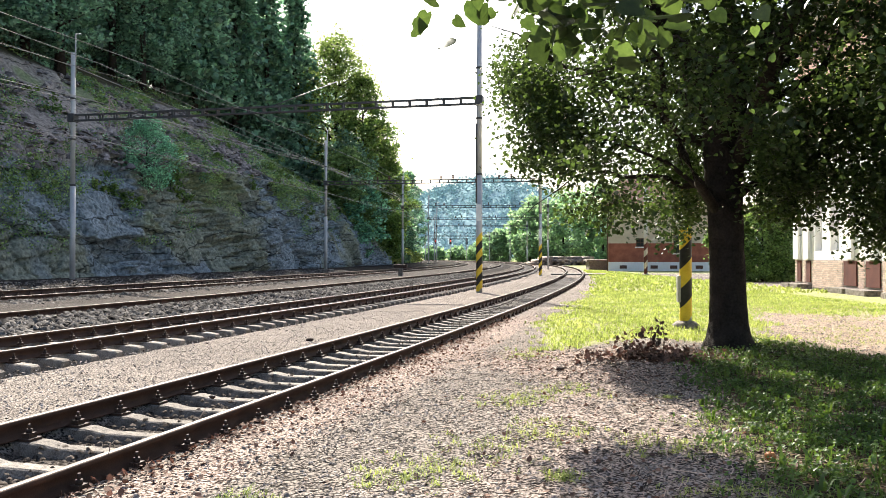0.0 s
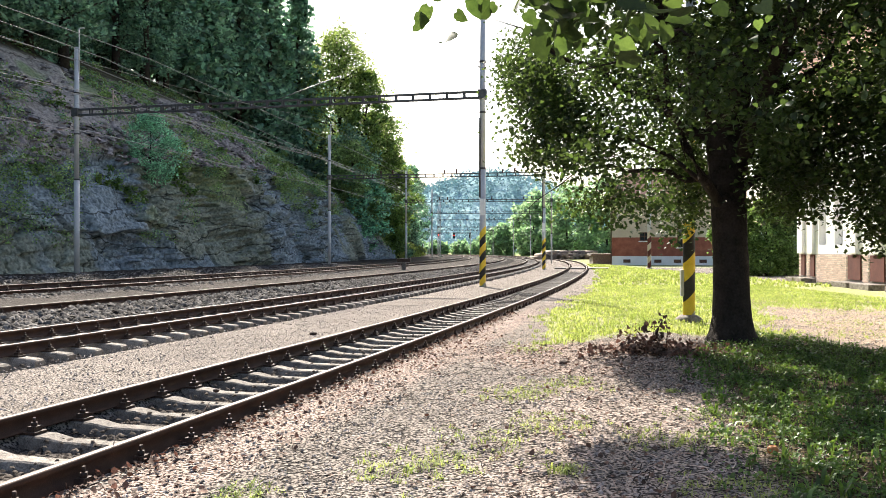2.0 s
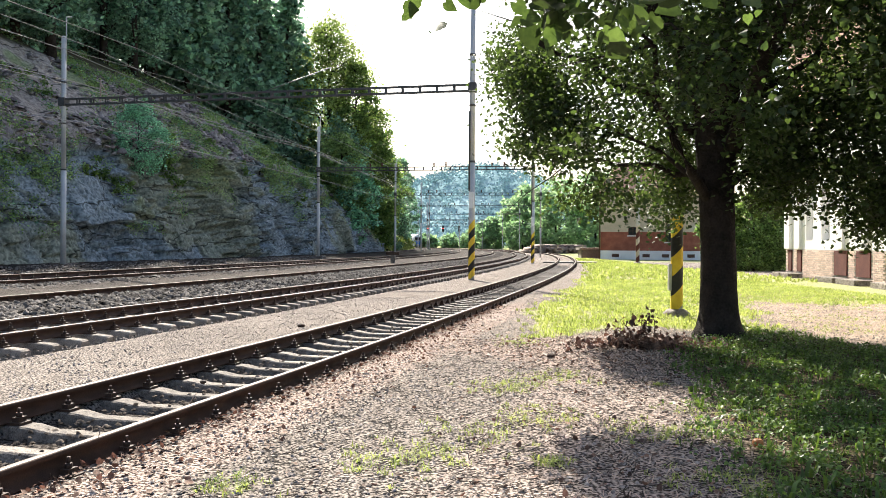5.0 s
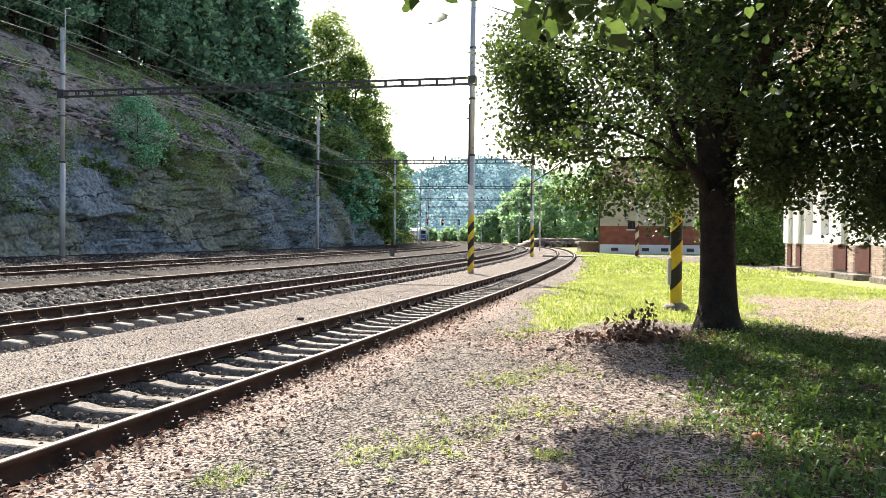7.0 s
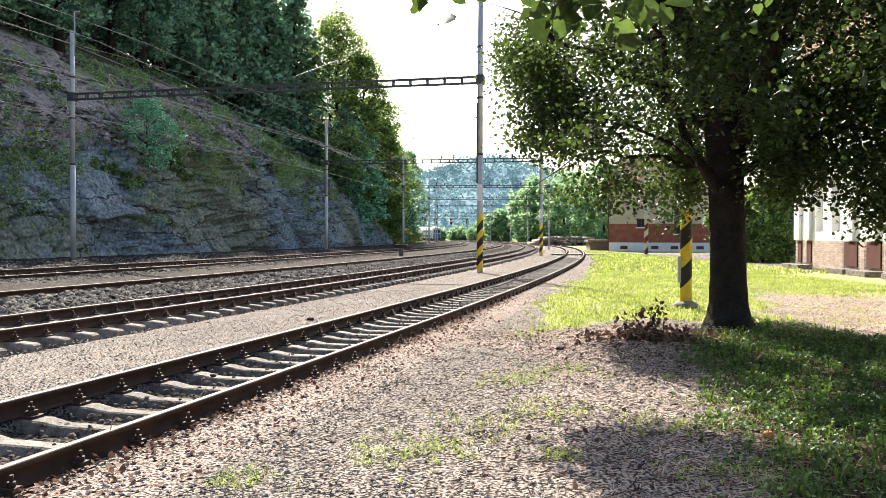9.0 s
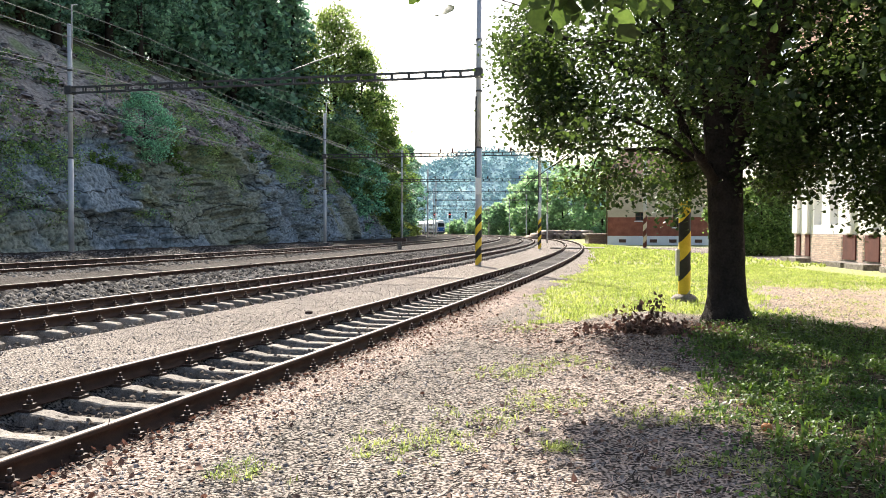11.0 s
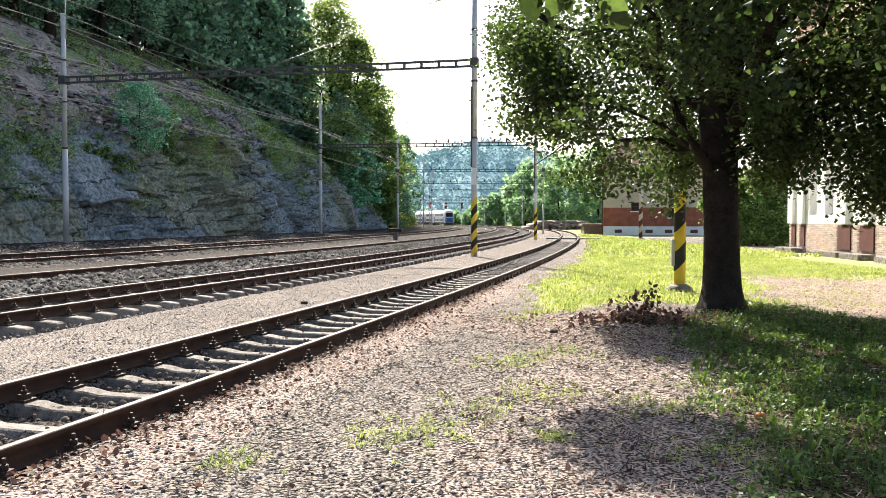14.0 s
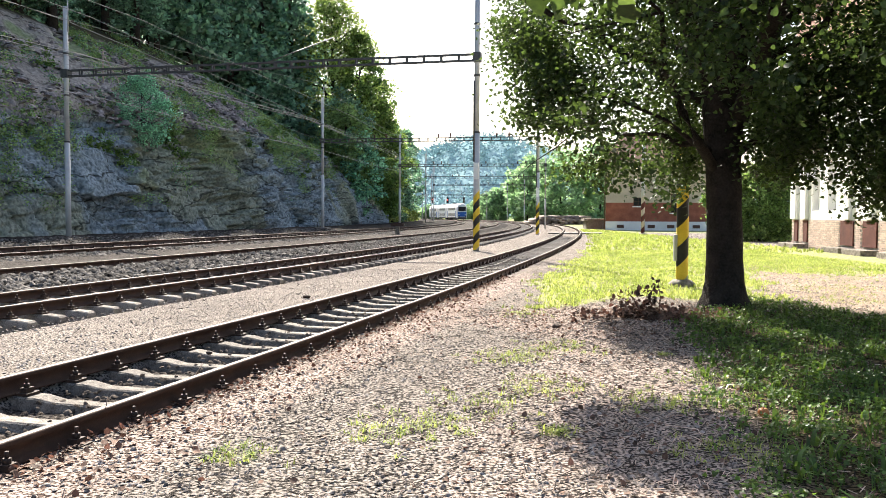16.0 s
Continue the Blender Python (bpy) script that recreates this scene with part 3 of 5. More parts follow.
def build_hill():
    ss = np.concatenate([np.arange(-25, 12, 1.0), np.arange(12, 72, 0.11), np.arange(72, 125, 0.22), np.arange(125, 330, 2.5)])
    uu = np.concatenate([np.linspace(-0.06, 1, 92), np.linspace(1.015, 2, 48), np.linspace(2.06, 4, 24)])
    S, U = np.meshgrid(ss, uu, indexing="ij")
    O, Z = hill_point(S, U)
    k = smooth(-0.05, 0.08, U) * smooth(1.25, 0.95, U)
    P = line_points(S, O, Z)
    x, y, z = P[..., 0], P[..., 1], P[..., 2]
    near = smooth(8, 14, S)
    slope = z - 0.05 * S + 0.5 * np_noise(x, y, z, 0.15, 2, 3)
    d1, e1 = cells(S * 0.17 + 0.10 * z, slope * 0.27, 1)
    broken = smooth(-0.12, 0.22, np_noise(x, y, z, 0.16, 3, 17) + 0.25 * smooth(44, 56, S) - 0.12)

    def beds(thick, run, seed):
        """Beds of stone cut by upright joints, each block at its own depth; also how near its lower joint is."""
        b = slope / thick + 0.35 * np_noise(x, y, z, 0.35 / thick ** 0.5, 2, seed)
        ib = np.floor(b).astype(np.int64)
        a = S / run + (ib * 7919 % 17) / 17.0 + 0.3 * np_noise(x, y, z, 0.5, 2, seed + 1)
        ia = np.floor(a).astype(np.int64)
        h = (ia * 73856093 ^ ib * 19349663 ^ seed * 83492791) & 0x7FFFFFFF
        h = ((h ^ (h >> 13)) * 1274126177 & 0x7FFFFFFF) >> 8 & 1023
        return h / 1023.0 - 0.5, smooth(0.28, 0.0, b % 1.0), smooth(0.06, 0.0, a % 1.0)
    b1, j1, v1 = beds(0.95, 2.6, 5)
    b2, j2, v2 = beds(0.42, 1.1, 8)
    b3, j3, v3 = beds(0.19, 0.5, 11)
    lean = (S + 0.6 * z) / 1.9 + 0.5 * np_noise(x, y, z, 0.25, 2, 27)
    il = np.floor(lean).astype(np.int64)
    slab = ((il * 2654435761 & 0x7FFFFFFF) >> 9 & 1023) / 1023.0 - 0.5 - 0.5 * smooth(0.10, 0.0, lean % 1.0)
    gap = smooth(-0.1, 0.35, np_noise(x, y, z, 0.45, 2, 19))
    d = 1.1 * np_noise(x, y, z, 0.10, 3, 5) + 1.7 * d1 - 0.5 * smooth(0.03, 0.0, e1)
    d = d + (0.3 + 0.7 * broken) * (1.2 * b1 - gap * (0.8 * j1 + 0.5 * v1)) + (0.2 + 0.8 * broken) * (0.8 * b2 - gap * (0.5 * j2 + 0.35 * v2) + 0.42 * b3 - 0.2 * j3)
    d = d + 0.75 * slab + 0.05 * np_noise(x, y, z, 1.3, 3, 6) - 0.12 * z * smooth(0.4, 1.0, U)
    d = d * k * near
    d = d + (1 - k) * smooth(1, 1.2, U) * (0.6 * np_noise(x, y, z, 0.3, 3, 9) + 0.22 * np_noise(x, y, z, 1.6, 2, 10))
    P = line_points(S, O + d * 0.85, Z + 0.08 * d * smooth(0.0, 0.3, U))
    i = np.arange(S.size).reshape(S.shape)
    q = np.stack([i[:-1, :-1], i[:-1, 1:], i[1:, 1:], i[1:, :-1]], -1).reshape(-1, 4)
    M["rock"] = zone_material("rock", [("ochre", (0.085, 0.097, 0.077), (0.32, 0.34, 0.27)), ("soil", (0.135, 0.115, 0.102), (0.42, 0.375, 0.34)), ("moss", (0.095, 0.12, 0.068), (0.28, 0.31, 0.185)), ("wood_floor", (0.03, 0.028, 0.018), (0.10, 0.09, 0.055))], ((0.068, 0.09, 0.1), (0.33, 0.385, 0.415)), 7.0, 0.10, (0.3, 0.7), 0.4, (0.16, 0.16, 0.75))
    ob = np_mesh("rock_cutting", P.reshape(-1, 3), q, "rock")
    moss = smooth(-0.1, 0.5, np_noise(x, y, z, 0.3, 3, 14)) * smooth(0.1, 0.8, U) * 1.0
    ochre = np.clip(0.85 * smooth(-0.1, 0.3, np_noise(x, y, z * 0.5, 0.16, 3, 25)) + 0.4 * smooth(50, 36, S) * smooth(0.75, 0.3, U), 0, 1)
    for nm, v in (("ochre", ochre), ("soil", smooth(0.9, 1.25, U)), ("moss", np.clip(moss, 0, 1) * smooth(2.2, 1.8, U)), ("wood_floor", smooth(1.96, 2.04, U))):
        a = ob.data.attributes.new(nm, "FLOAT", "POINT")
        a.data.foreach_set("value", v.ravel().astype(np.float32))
    tagged(ob, "steep grey sandstone cutting under a scrubby brown slope", "rock face", kind="structure")


build_hill()


# ---- foliage ----
def leaf_cloud(name, centres, spread, per, size, mat, parent=None, seed=1, flat=0.7, fold=False, up=0.5, hang=0.0):
    """Leaves round clump centres. Plain leaves are rhombs; folded ones are heart-shaped halves bent on the midrib."""
    rng = np.random.default_rng(seed)
    C = np.repeat(np.asarray(centres, float), per, 0)
    n = len(C)
    sp = np.repeat(np.broadcast_to(np.asarray(spread, float), (len(centres),)), per)
    P = C + rng.normal(0, 1, (n, 3)) * sp[:, None] * np.array([1, 1, flat])
    d = rng.normal(0, 1, (n, 3))
    d[:, 2] = d[:, 2] * 0.6 - hang
    d /= np.linalg.norm(d, axis=1, keepdims=True)
    nrm = rng.normal(0, 1, (n, 3)) + np.array([0, 0, up * 2])
    w = np.cross(d, nrm)
    w /= np.linalg.norm(w, axis=1, keepdims=True) + 1e-9
    u = np.cross(w, d)
    s = (size * rng.uniform(0.6, 1.25, n))[:, None]
    if fold == "heart":
        H = [(0.06, 0.0, 0.0), (-0.05, 0.2, 0.03), (0.1, 0.42, 0.08), (0.42, 0.46, 0.09), (0.74, 0.28, 0.05), (1.08, 0.0, -0.04), (0.74, -0.28, 0.05), (0.42, -0.46, 0.09), (0.1, -0.42, 0.08), (-0.05, -0.2, 0.03)]
        V = np.stack([P + s * (a * d + b * w + c * u) for a, b, c in H], 1)
        o = 10 * np.arange(n)[:, None]
        q = np.concatenate([o + np.array([[0, 1, 2, 3]]), o + np.array([[0, 3, 4, 5]]), o + np.array([[0, 5, 6, 7]]), o + np.array([[0, 7, 8, 9]])], 1).reshape(-1, 4)
    elif not fold:
        V = np.stack([P, P + s * (0.5 * d + 0.36 * w), P + s * d, P + s * (0.45 * d - 0.36 * w)], 1)
        q = np.arange(4 * n).reshape(-1, 4)
    else:
        L = [(0, 0, 0), (0.12, 0.42, 0.10), (0.55, 0.40, 0.10), (1.05, 0, -0.05), (0.55, -0.40, 0.10), (0.12, -0.42, 0.10)]
        V = np.stack([P + s * (a * d + b * w + c * u) for a, b, c in L], 1)
        o = 6 * np.arange(n)[:, None]
        q = np.concatenate([o + np.array([[0, 1, 2, 3]]), o + np.array([[0, 3, 4, 5]])], 1).reshape(-1, 4)
    ob = np_mesh(name, V.reshape(-1, 3), q, mat, parent)
    return ob


def limb_points(a, b, rng, n=5, sag=0.15):
    a, b = Vector(a), Vector(b)
    L = (b - a).length
    pts = []
    for i in range(n + 1):
        t = i / n
        p = a.lerp(b, t)
        p.z += sag * L * math.sin(math.pi * t)
        if 0 < i < n:
            p += Vector((rng.uniform(-1, 1), rng.uniform(-1, 1), rng.uniform(-1, 1))) * 0.05 * L
        pts.append(p)
    return pts


def broadleaf(name, base, height, radius, mat, label, clumps=70, per=60, size=0.45, seed=1, low=0.25, lean=(0, 0)):
    """A tree with a tapered trunk, limbs and an uneven crown of leaf clumps."""
    rng = random.Random(seed)
    t = thing(name, Matrix.Translation(base), label=label, category="tree", group="trees on the hillside")
    bm = bmesh.new()
    tube(bm, [(0, 0, -0.6), (0, 0, 0.1 * height), (lean[0] * 0.4, lean[1] * 0.4, 0.45 * height), (lean[0], lean[1], 0.85 * height)], [0.022 * height, 0.016 * height, 0.011 * height, 0.003 * height], 7)
    C, spread = [], []
    while len(C) < clumps:
        a, h = rng.uniform(0, 2 * math.pi), rng.random()
        z = height * (low + (1 - low) * h)
        prof = math.sin(math.pi * min(1, 0.12 + 0.86 * h)) ** 0.7
        bulge = 1 + 0.35 * math.sin(3 * a + seed + 5 * h) * math.sin(7 * h + seed)
        r = radius * prof * bulge * rng.uniform(0.45, 1.0) ** 0.5
        C.append((lean[0] * h + r * math.cos(a), lean[1] * h + r * math.sin(a), z + rng.uniform(-0.4, 0.4)))
        spread.append(radius * rng.uniform(0.07, 0.16))
    for i in range(0, clumps, 6):
        c = Vector(C[i])
        z0 = max(0.12 * height, c.z - 0.6 * math.hypot(c.x, c.y))
        tube(bm, limb_points((0, 0, z0), c, rng, 3, 0.05), [0.007 * height, 0.005 * height, 0.003 * height, 0.001 * height], 4)
    part("trunk", bm, "bark", t)
    leaf_cloud("crown", C, spread, per, size, mat, t, seed)
    return t


def conifer(base, height, radius, label, seed=1):
    """A spruce: drooping whorls of needle sprays round a straight trunk."""
    rng = np.random.default_rng(seed)
    t = thing("spruce_tree", Matrix.Translation(base), label=label, category="tree", group="trees on the hillside")
    part("trunk", tubed([(0, 0, -0.6), (0, 0, 0.5 * height), (0, 0, height)], [0.014 * height, 0.009 * height, 0.002 * height], 6), "bark", t)
    C, sp = [], []
    for i in range(int(height * 2.2)):
        h = 0.12 + 0.88 * (i + rng.random()) / (height * 2.2)
        r = radius * (1 - h) ** 0.8 + 0.15
        for k in range(6):
            a = rng.uniform(0, 2 * np.pi)
            for f in (0.35, 0.65, 0.95):
                C.append((r * f * np.cos(a), r * f * np.sin(a), height * h - 0.35 * r * f))
                sp.append(0.10 * r + 0.12)
    leaf_cloud("crown", C, sp, 5, 0.72, "leaf_dark", t, seed, 0.5, hang=0.35)
    return t


def hill_place(s, u):
    O, Z = hill_point(np.array([float(s)]), np.array([float(u)]))
    return on_line(s, float(O[0]), float(Z[0]) - 0.3)


WOOD = []  # s, u, height, radius, sort
_g = random.Random(12)
for _row, (_u0, _n) in enumerate(((2.02, 25), (2.28, 13), (2.6, 7))):
    for _k in range(_n):
        _s1 = 20 + (82 if _row < 2 else 80) * (_k + _g.uniform(-0.3, 0.3)) / _n
        WOOD.append((_s1, _u0 + (0.13 if _s1 > 52 else 0.03) + _g.uniform(-0.06, 0.08), _g.uniform(16, 22) + 3.5 * _row, _g.uniform(3.2, 4.4), _g.choice("ccb" if _s1 > 72 else "cbb")))
WOOD += [(49.0, 2.62, 27, 5.0, "b"), (54.0, 2.55, 27, 5.0, "b")]
WOOD += [(72.0 + 4 * _k, 2.38 + 0.14 * (_k % 2), 24, 5.5, "b") for _k in range(6)]
for _k, (_s1, _u, _h, _rad, _sort) in enumerate(WOOD):
    _p = hill_place(_s1, _u)
    if _sort == "c":
        conifer(_p, _h * 1.15, _rad * 0.9, "dark green spruce at the edge of the hillside wood", 20 + _k)
    else:
        broadleaf("broadleaf_tree", _p, _h, _rad, "leaf_dark", "dense dark green broadleaf tree on the hillside", 95, 105, 0.32, 40 + _k, 0.04)
# sunlit and shaded looks are put in through each tree's leaf colour
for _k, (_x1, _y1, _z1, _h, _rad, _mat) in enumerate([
        (-14.0, 107, 4.0, 27.0, 6.3, "leaf_sun_tint"), (-19.5, 112, 6.0, 24, 5.0, "leaf_dark"), (-9.6, 116, 2.0, 19.0, 4.0, "leaf_far"), (-11.2, 97, 4.6, 10.0, 3.2, "leaf_shrub"),
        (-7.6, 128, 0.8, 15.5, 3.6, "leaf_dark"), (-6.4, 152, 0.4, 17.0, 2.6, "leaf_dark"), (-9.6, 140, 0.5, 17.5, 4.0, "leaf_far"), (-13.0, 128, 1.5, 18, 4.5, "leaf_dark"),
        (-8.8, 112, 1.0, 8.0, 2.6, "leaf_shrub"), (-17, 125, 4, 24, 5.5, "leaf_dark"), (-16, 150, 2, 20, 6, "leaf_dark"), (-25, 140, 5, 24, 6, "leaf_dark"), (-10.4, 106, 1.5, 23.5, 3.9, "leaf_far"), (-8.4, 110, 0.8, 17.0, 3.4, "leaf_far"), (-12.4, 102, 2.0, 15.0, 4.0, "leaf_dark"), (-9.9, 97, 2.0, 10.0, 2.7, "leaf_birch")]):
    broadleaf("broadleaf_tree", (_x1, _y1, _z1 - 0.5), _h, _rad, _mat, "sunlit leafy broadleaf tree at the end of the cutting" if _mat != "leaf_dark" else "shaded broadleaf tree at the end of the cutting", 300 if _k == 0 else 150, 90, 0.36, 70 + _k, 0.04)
for _k, (_x1, _y1, _z1, _h, _rad) in enumerate([(-20.9, 97, 8.0, 30, 4.6), (-23.6, 93, 9.5, 32, 5.0), (-20.5, 103, 5.5, 25, 4.4), (-25.8, 98, 10, 34, 5.6), (-18.7, 103, 5.5, 34, 4.8)]):
    conifer((_x1, _y1, _z1), _h, _rad, "tall dark spruce at the edge of the hillside wood", 400 + _k)
for _k, (_x1, _y1, _h, _rad) in enumerate([(-8.6, 122, 2.2, 2.0), (-7.4, 130, 2.0, 2.2), (-6.4, 142, 2.4, 2.2), (-9.6, 115, 2.6, 1.8), (-5.9, 150, 1.6, 1.8)]):
    broadleaf("roadside_bush", (_x1, _y1, 0.2), _h, _rad, "grass", "low yellow-green bush in the sun beyond the rocks", 40, 60, 0.3, 420 + _k, 0.02)


# ---- overhead line ----
GANTRY_S = [35.5, 67.5, 100.0, 132.0, 164.0, 196.0, 230.0, 265.0]
BEAM_Z = [8.2, 7.75, 7.6, 7.6, 7.55, 7.2, 7.2, 7.2]
RIGHT = -2.65
LEFTS = [-22.52, -20.7, -20.3, -20.5, -20.5, -20.5, -20.5, -20.5]


def striped(parent, r, z0, z1, colours, pitch=0.42, slant=0.22):
    """Slanted warning bands wrapped round a post."""
    n = int((z1 - z0) / pitch)
    for i in range(n):
        bm = bmesh.new()
        sides = 16
        lo, hi = [], []
        for k in range(sides):
            a = 2 * math.pi * k / sides
            dz = slant * math.cos(a) * 0.5
            x, y = (r + 0.004) * math.cos(a), (r + 0.004) * math.sin(a)
            lo.append(bm.verts.new((x, y, min(z1, max(z0, z0 + i * pitch + dz)))))
            hi.append(bm.verts.new((x, y, min(z1, max(z0, z0 + (i + 1) * pitch + dz)))))
        for k in range(sides):
            f = bm.faces.new((lo[k], lo[(k + 1) % sides], hi[(k + 1) % sides], hi[k]))
            f.smooth = True
        part("stripe", bm, colours[i % 2], parent)


def mast(m, height, r, label, stripes=None, top_pole=0.9, base=True):
    t = thing("catenary_mast", m, label=label, category="mast", group="catenary masts")
    part("tube", tubed([(0, 0, -0.3), (0, 0, height * 0.42)], r, 16), "mast_steel", t)
    part("tube", tubed([(0, 0, height * 0.42), (0, 0, height)], r * 0.86, 16), "mast_steel", t)
    for z in (0.42, 0.62, 0.8):
        part("collar", tubed([(0, 0, height * z - 0.04), (0, 0, height * z + 0.04)], r * 1.06, 16), "dark_steel", t)
    if top_pole:
        bm = bmesh.new()
        tube(bm, [(r, 0, height - 1.2), (r, 0, height + top_pole)], 0.03, 6)
        tube(bm, [(r, 0, height + top_pole), (r + 0.3, 0, height + top_pole)], 0.03, 6)
        part("earth_wire_pole", bm, "mast_steel", t)
    if base:
        part("footing", boxed(-0.55, 0.55, -0.5, 0.5, -0.3, 0.12, bevel=0.03), "concrete", t)
    if stripes:
        striped(t, r, 0.05, 2.7, stripes, 0.34, 0.34)
        # dark tube added to draw the shaded left edge of the mast
        part("cable_duct", tubed([(-r * 0.75, -r * 0.85, 3.8), (-r * 0.75, -r * 0.85, 7.2)], 0.035, 8), "dark_steel", t, "thin dark tube standing in for the mast's shaded edge")
        part("plate", boxed(-r * 0.75, r * 0.75, -r - 0.03, -r * 0.5, 3.05, 3.75, bevel=0.01), "white_paint", t, "pale number plate")
    return t


def beam(s, z, o0, o1, insulated=True):
    """Open Vierendeel beam: two chords with posts."""
    t = thing("gantry_beam", along(s, o0, z), label="dark steel ladder beam carrying the overhead line", category="gantry beam", group="gantry beams")
    L = o1 - o0
    for dz in (-0.13, 0.13):
        bm = bmesh.new()
        for dy in (-0.09, 0.09):
            box(bm, 0, L, dy - 0.03, dy + 0.03, dz - 0.03, dz + 0.03)
        part("chord", bm, "dark_steel", t)
    n = int(L / 0.75)
    bm = bmesh.new()
    for i in range(n + 1):
        x = 0.03 + i * (L - 0.06) / n
        box(bm, x - 0.03, x + 0.03, -0.055, 0.055, -0.155, -0.11)
        for dy in (-0.09, 0.09):
            box(bm, x - 0.035, x + 0.035, dy - 0.025, dy + 0.025, -0.102, 0.102)
    part("battens", bm, "dark_steel", t)
    for x in (0, L):
        part("bracket", boxed(x - 0.17, x + 0.17, -0.2, 0.2, -0.2, 0.2, bevel=0.02), "dark_steel", t)
    for o in (-5.0, -9.8, -15.2) if insulated else ():
        x = o - o0
        part("insulator", tubed([(x, 0, 0.16), (x, 0, 0.3), (x, 0, 0.36), (x, 0, 0.5)], [0.03, 0.09, 0.05, 0.09], 8), "wood_brown", t)
        part("insulator", tubed([(x - 1.0, 0, 0.16), (x - 1.0, 0, 0.45)], [0.05, 0.08], 8), "wood_brown", t)
    return t


for _k, (_s1, _z) in enumerate(zip(GANTRY_S, BEAM_Z)):
    mast(along(_s1, LEFTS[_k], 0.35), 11.0, 0.13, "tall grey steel catenary mast at the foot of the rocks")
    if _k < 2:
        mast(along(_s1, RIGHT, 0.0), 12.0, 0.135, "grey steel catenary mast with yellow and black stripes beside the siding", ("yellow_paint", "black_paint"), 0, False)
    else:
        mast(along(_s1, RIGHT, 0.0), 8.6, 0.10, "thin grey steel catenary mast beyond the siding", None, 0, False)
    beam(_s1, _z, LEFTS[_k], RIGHT, _k > 0)


def catenary():
    """Contact wires, messengers and droppers over the tracks, and feeders along the masts."""
    t = thing("overhead_wires", label="thin overhead wires sagging between the gantries", category="wires")
    posts = [-10] + GANTRY_S

    def wire(name, f, r=0.012):
        for a, b in zip(posts, posts[1:]):
            pts = [f(a + (b - a) * i / 8, i / 8) for i in range(9)]
            bm = bmesh.new()
            tube(bm, pts, r, 4, cap=False)
            part(name, bm, "wire", t)
    for o in (-9.8, -15.2):
        wire("contact_wire", lambda s, q, o=o: on_line(s, o, 5.6), 0.006)
        wire("messenger_wire", lambda s, q, o=o: on_line(s, o, 7.35 - 1.1 * math.sin(math.pi * q)), 0.006)
    for o, zs, r in ((-21.05, (10.9, 10.75, 9.3, 8.8), 0.017), (-22.5, (10.75, 10.7, 9.8, 9.3), 0.015), (-21.6, (8.5, 8.87, 9.45, 9.2), 0.02),
                     (-21.45, (8.65, 9.0, 9.6, 9.35), 0.02), (-20.5, (6.8, 6.95, 6.9, 6.9), 0.02), (-18.4, (10.4, 10.5, 9.9, 9.4), 0.016)):
        wire("feeder_wire", lambda s, q, o=o, zs=zs: on_line(s, o, float(np.interp(s, (20, 35.5, 67.5, 110), zs)) - 0.15 * math.sin(math.pi * q)), r)
    for s0, z0, s1, z1, o in ((35.5, 8.35, 42.6, 10.9, -12.2),):
        bm = bmesh.new()
        tube(bm, [on_line(s0, o, z0), on_line(s1, o + 0.6, z1)], 0.025, 6)
        part("tension_rod", bm, "dark_steel", t)


catenary()


# ---- striped posts in the yard ----
def post(x, y, r, height, label, colours, pitch, stripes_to):
    t = thing("lamp_post", Matrix.Translation((x, y, 0)), label=label, category="post")
    part("tube", tubed([(0, 0, -0.2), (0, 0, height)], r, 18), "mast_steel", t)
    bm = bmesh.new()
    tube(bm, [(0, 0, -0.2), (0, 0, 0.06), (0, 0, 0.13), (0, 0, 0.15)], [r * 2.4, r * 2.3, r * 1.7, r * 1.2], 14)
    part("footing", bm, "concrete", t)
    striped(t, r, 0.14, stripes_to, colours, pitch, r * 2.2)
    return t


_p1 = post(5.24, 17.7, 0.125, 7.5, "thick post with yellow and black warning stripes in the grass", ("yellow_paint", "black_paint"), 0.42, 4.6)
part("junction_box", boxed(-0.19, -0.12, -0.06, 0.04, 0.55, 1.12, bevel=0.01), "mast_steel", _p1, "grey cable cover on the post's side")
_p2 = post(16.4, 66.3, 0.15, 8.5, "thin lamp post with faded red and pale stripes", ("brick_red", "plaster_beige"), 0.5, 3.2)


# ---- buildings ----
def window(parent, m, w, h, mat_frame="wood_brown", bars=(1, 1)):
    """A window set in the wall's face: local x along the wall, y out of it."""
    fr = bmesh.new()
    t = 0.06
    for a in ((-w / 2, -w / 2 + t, -h / 2, h / 2), (w / 2 - t, w / 2, -h / 2, h / 2), (-w / 2 + t, w / 2 - t, -h / 2, -h / 2 + t), (-w / 2 + t, w / 2 - t, h / 2 - t, h / 2)):
        box(fr, a[0], a[1], -0.10, 0.0, a[2], a[3])
    for i in range(bars[0]):
        x = -w / 2 + (i + 1) * w / (bars[0] + 1)
        box(fr, x - 0.025, x + 0.025, -0.09, -0.01, -h / 2 + t, h / 2 - t)
    for i in range(bars[1]):
        z = -h / 2 + (i + 1) * h / (bars[1] + 1)
        box(fr, -w / 2 + t, w / 2 - t, -0.08, -0.02, z - 0.02, z + 0.02)
    f = part("window", fr, mat_frame, parent)
    f.matrix_basis = m
    g = part("pane", boxed(-w / 2 + 0.02, w / 2 - 0.02, -0.12, -0.105, -h / 2 + 0.02, h / 2 - 0.02), "glass", f)
    s = part("sill", boxed(-w / 2 - 0.12, w / 2 + 0.12, -0.02, 0.16, -h / 2 - 0.14, -h / 2 - 0.03, bevel=0.01), "plaster_white", f)
    return f


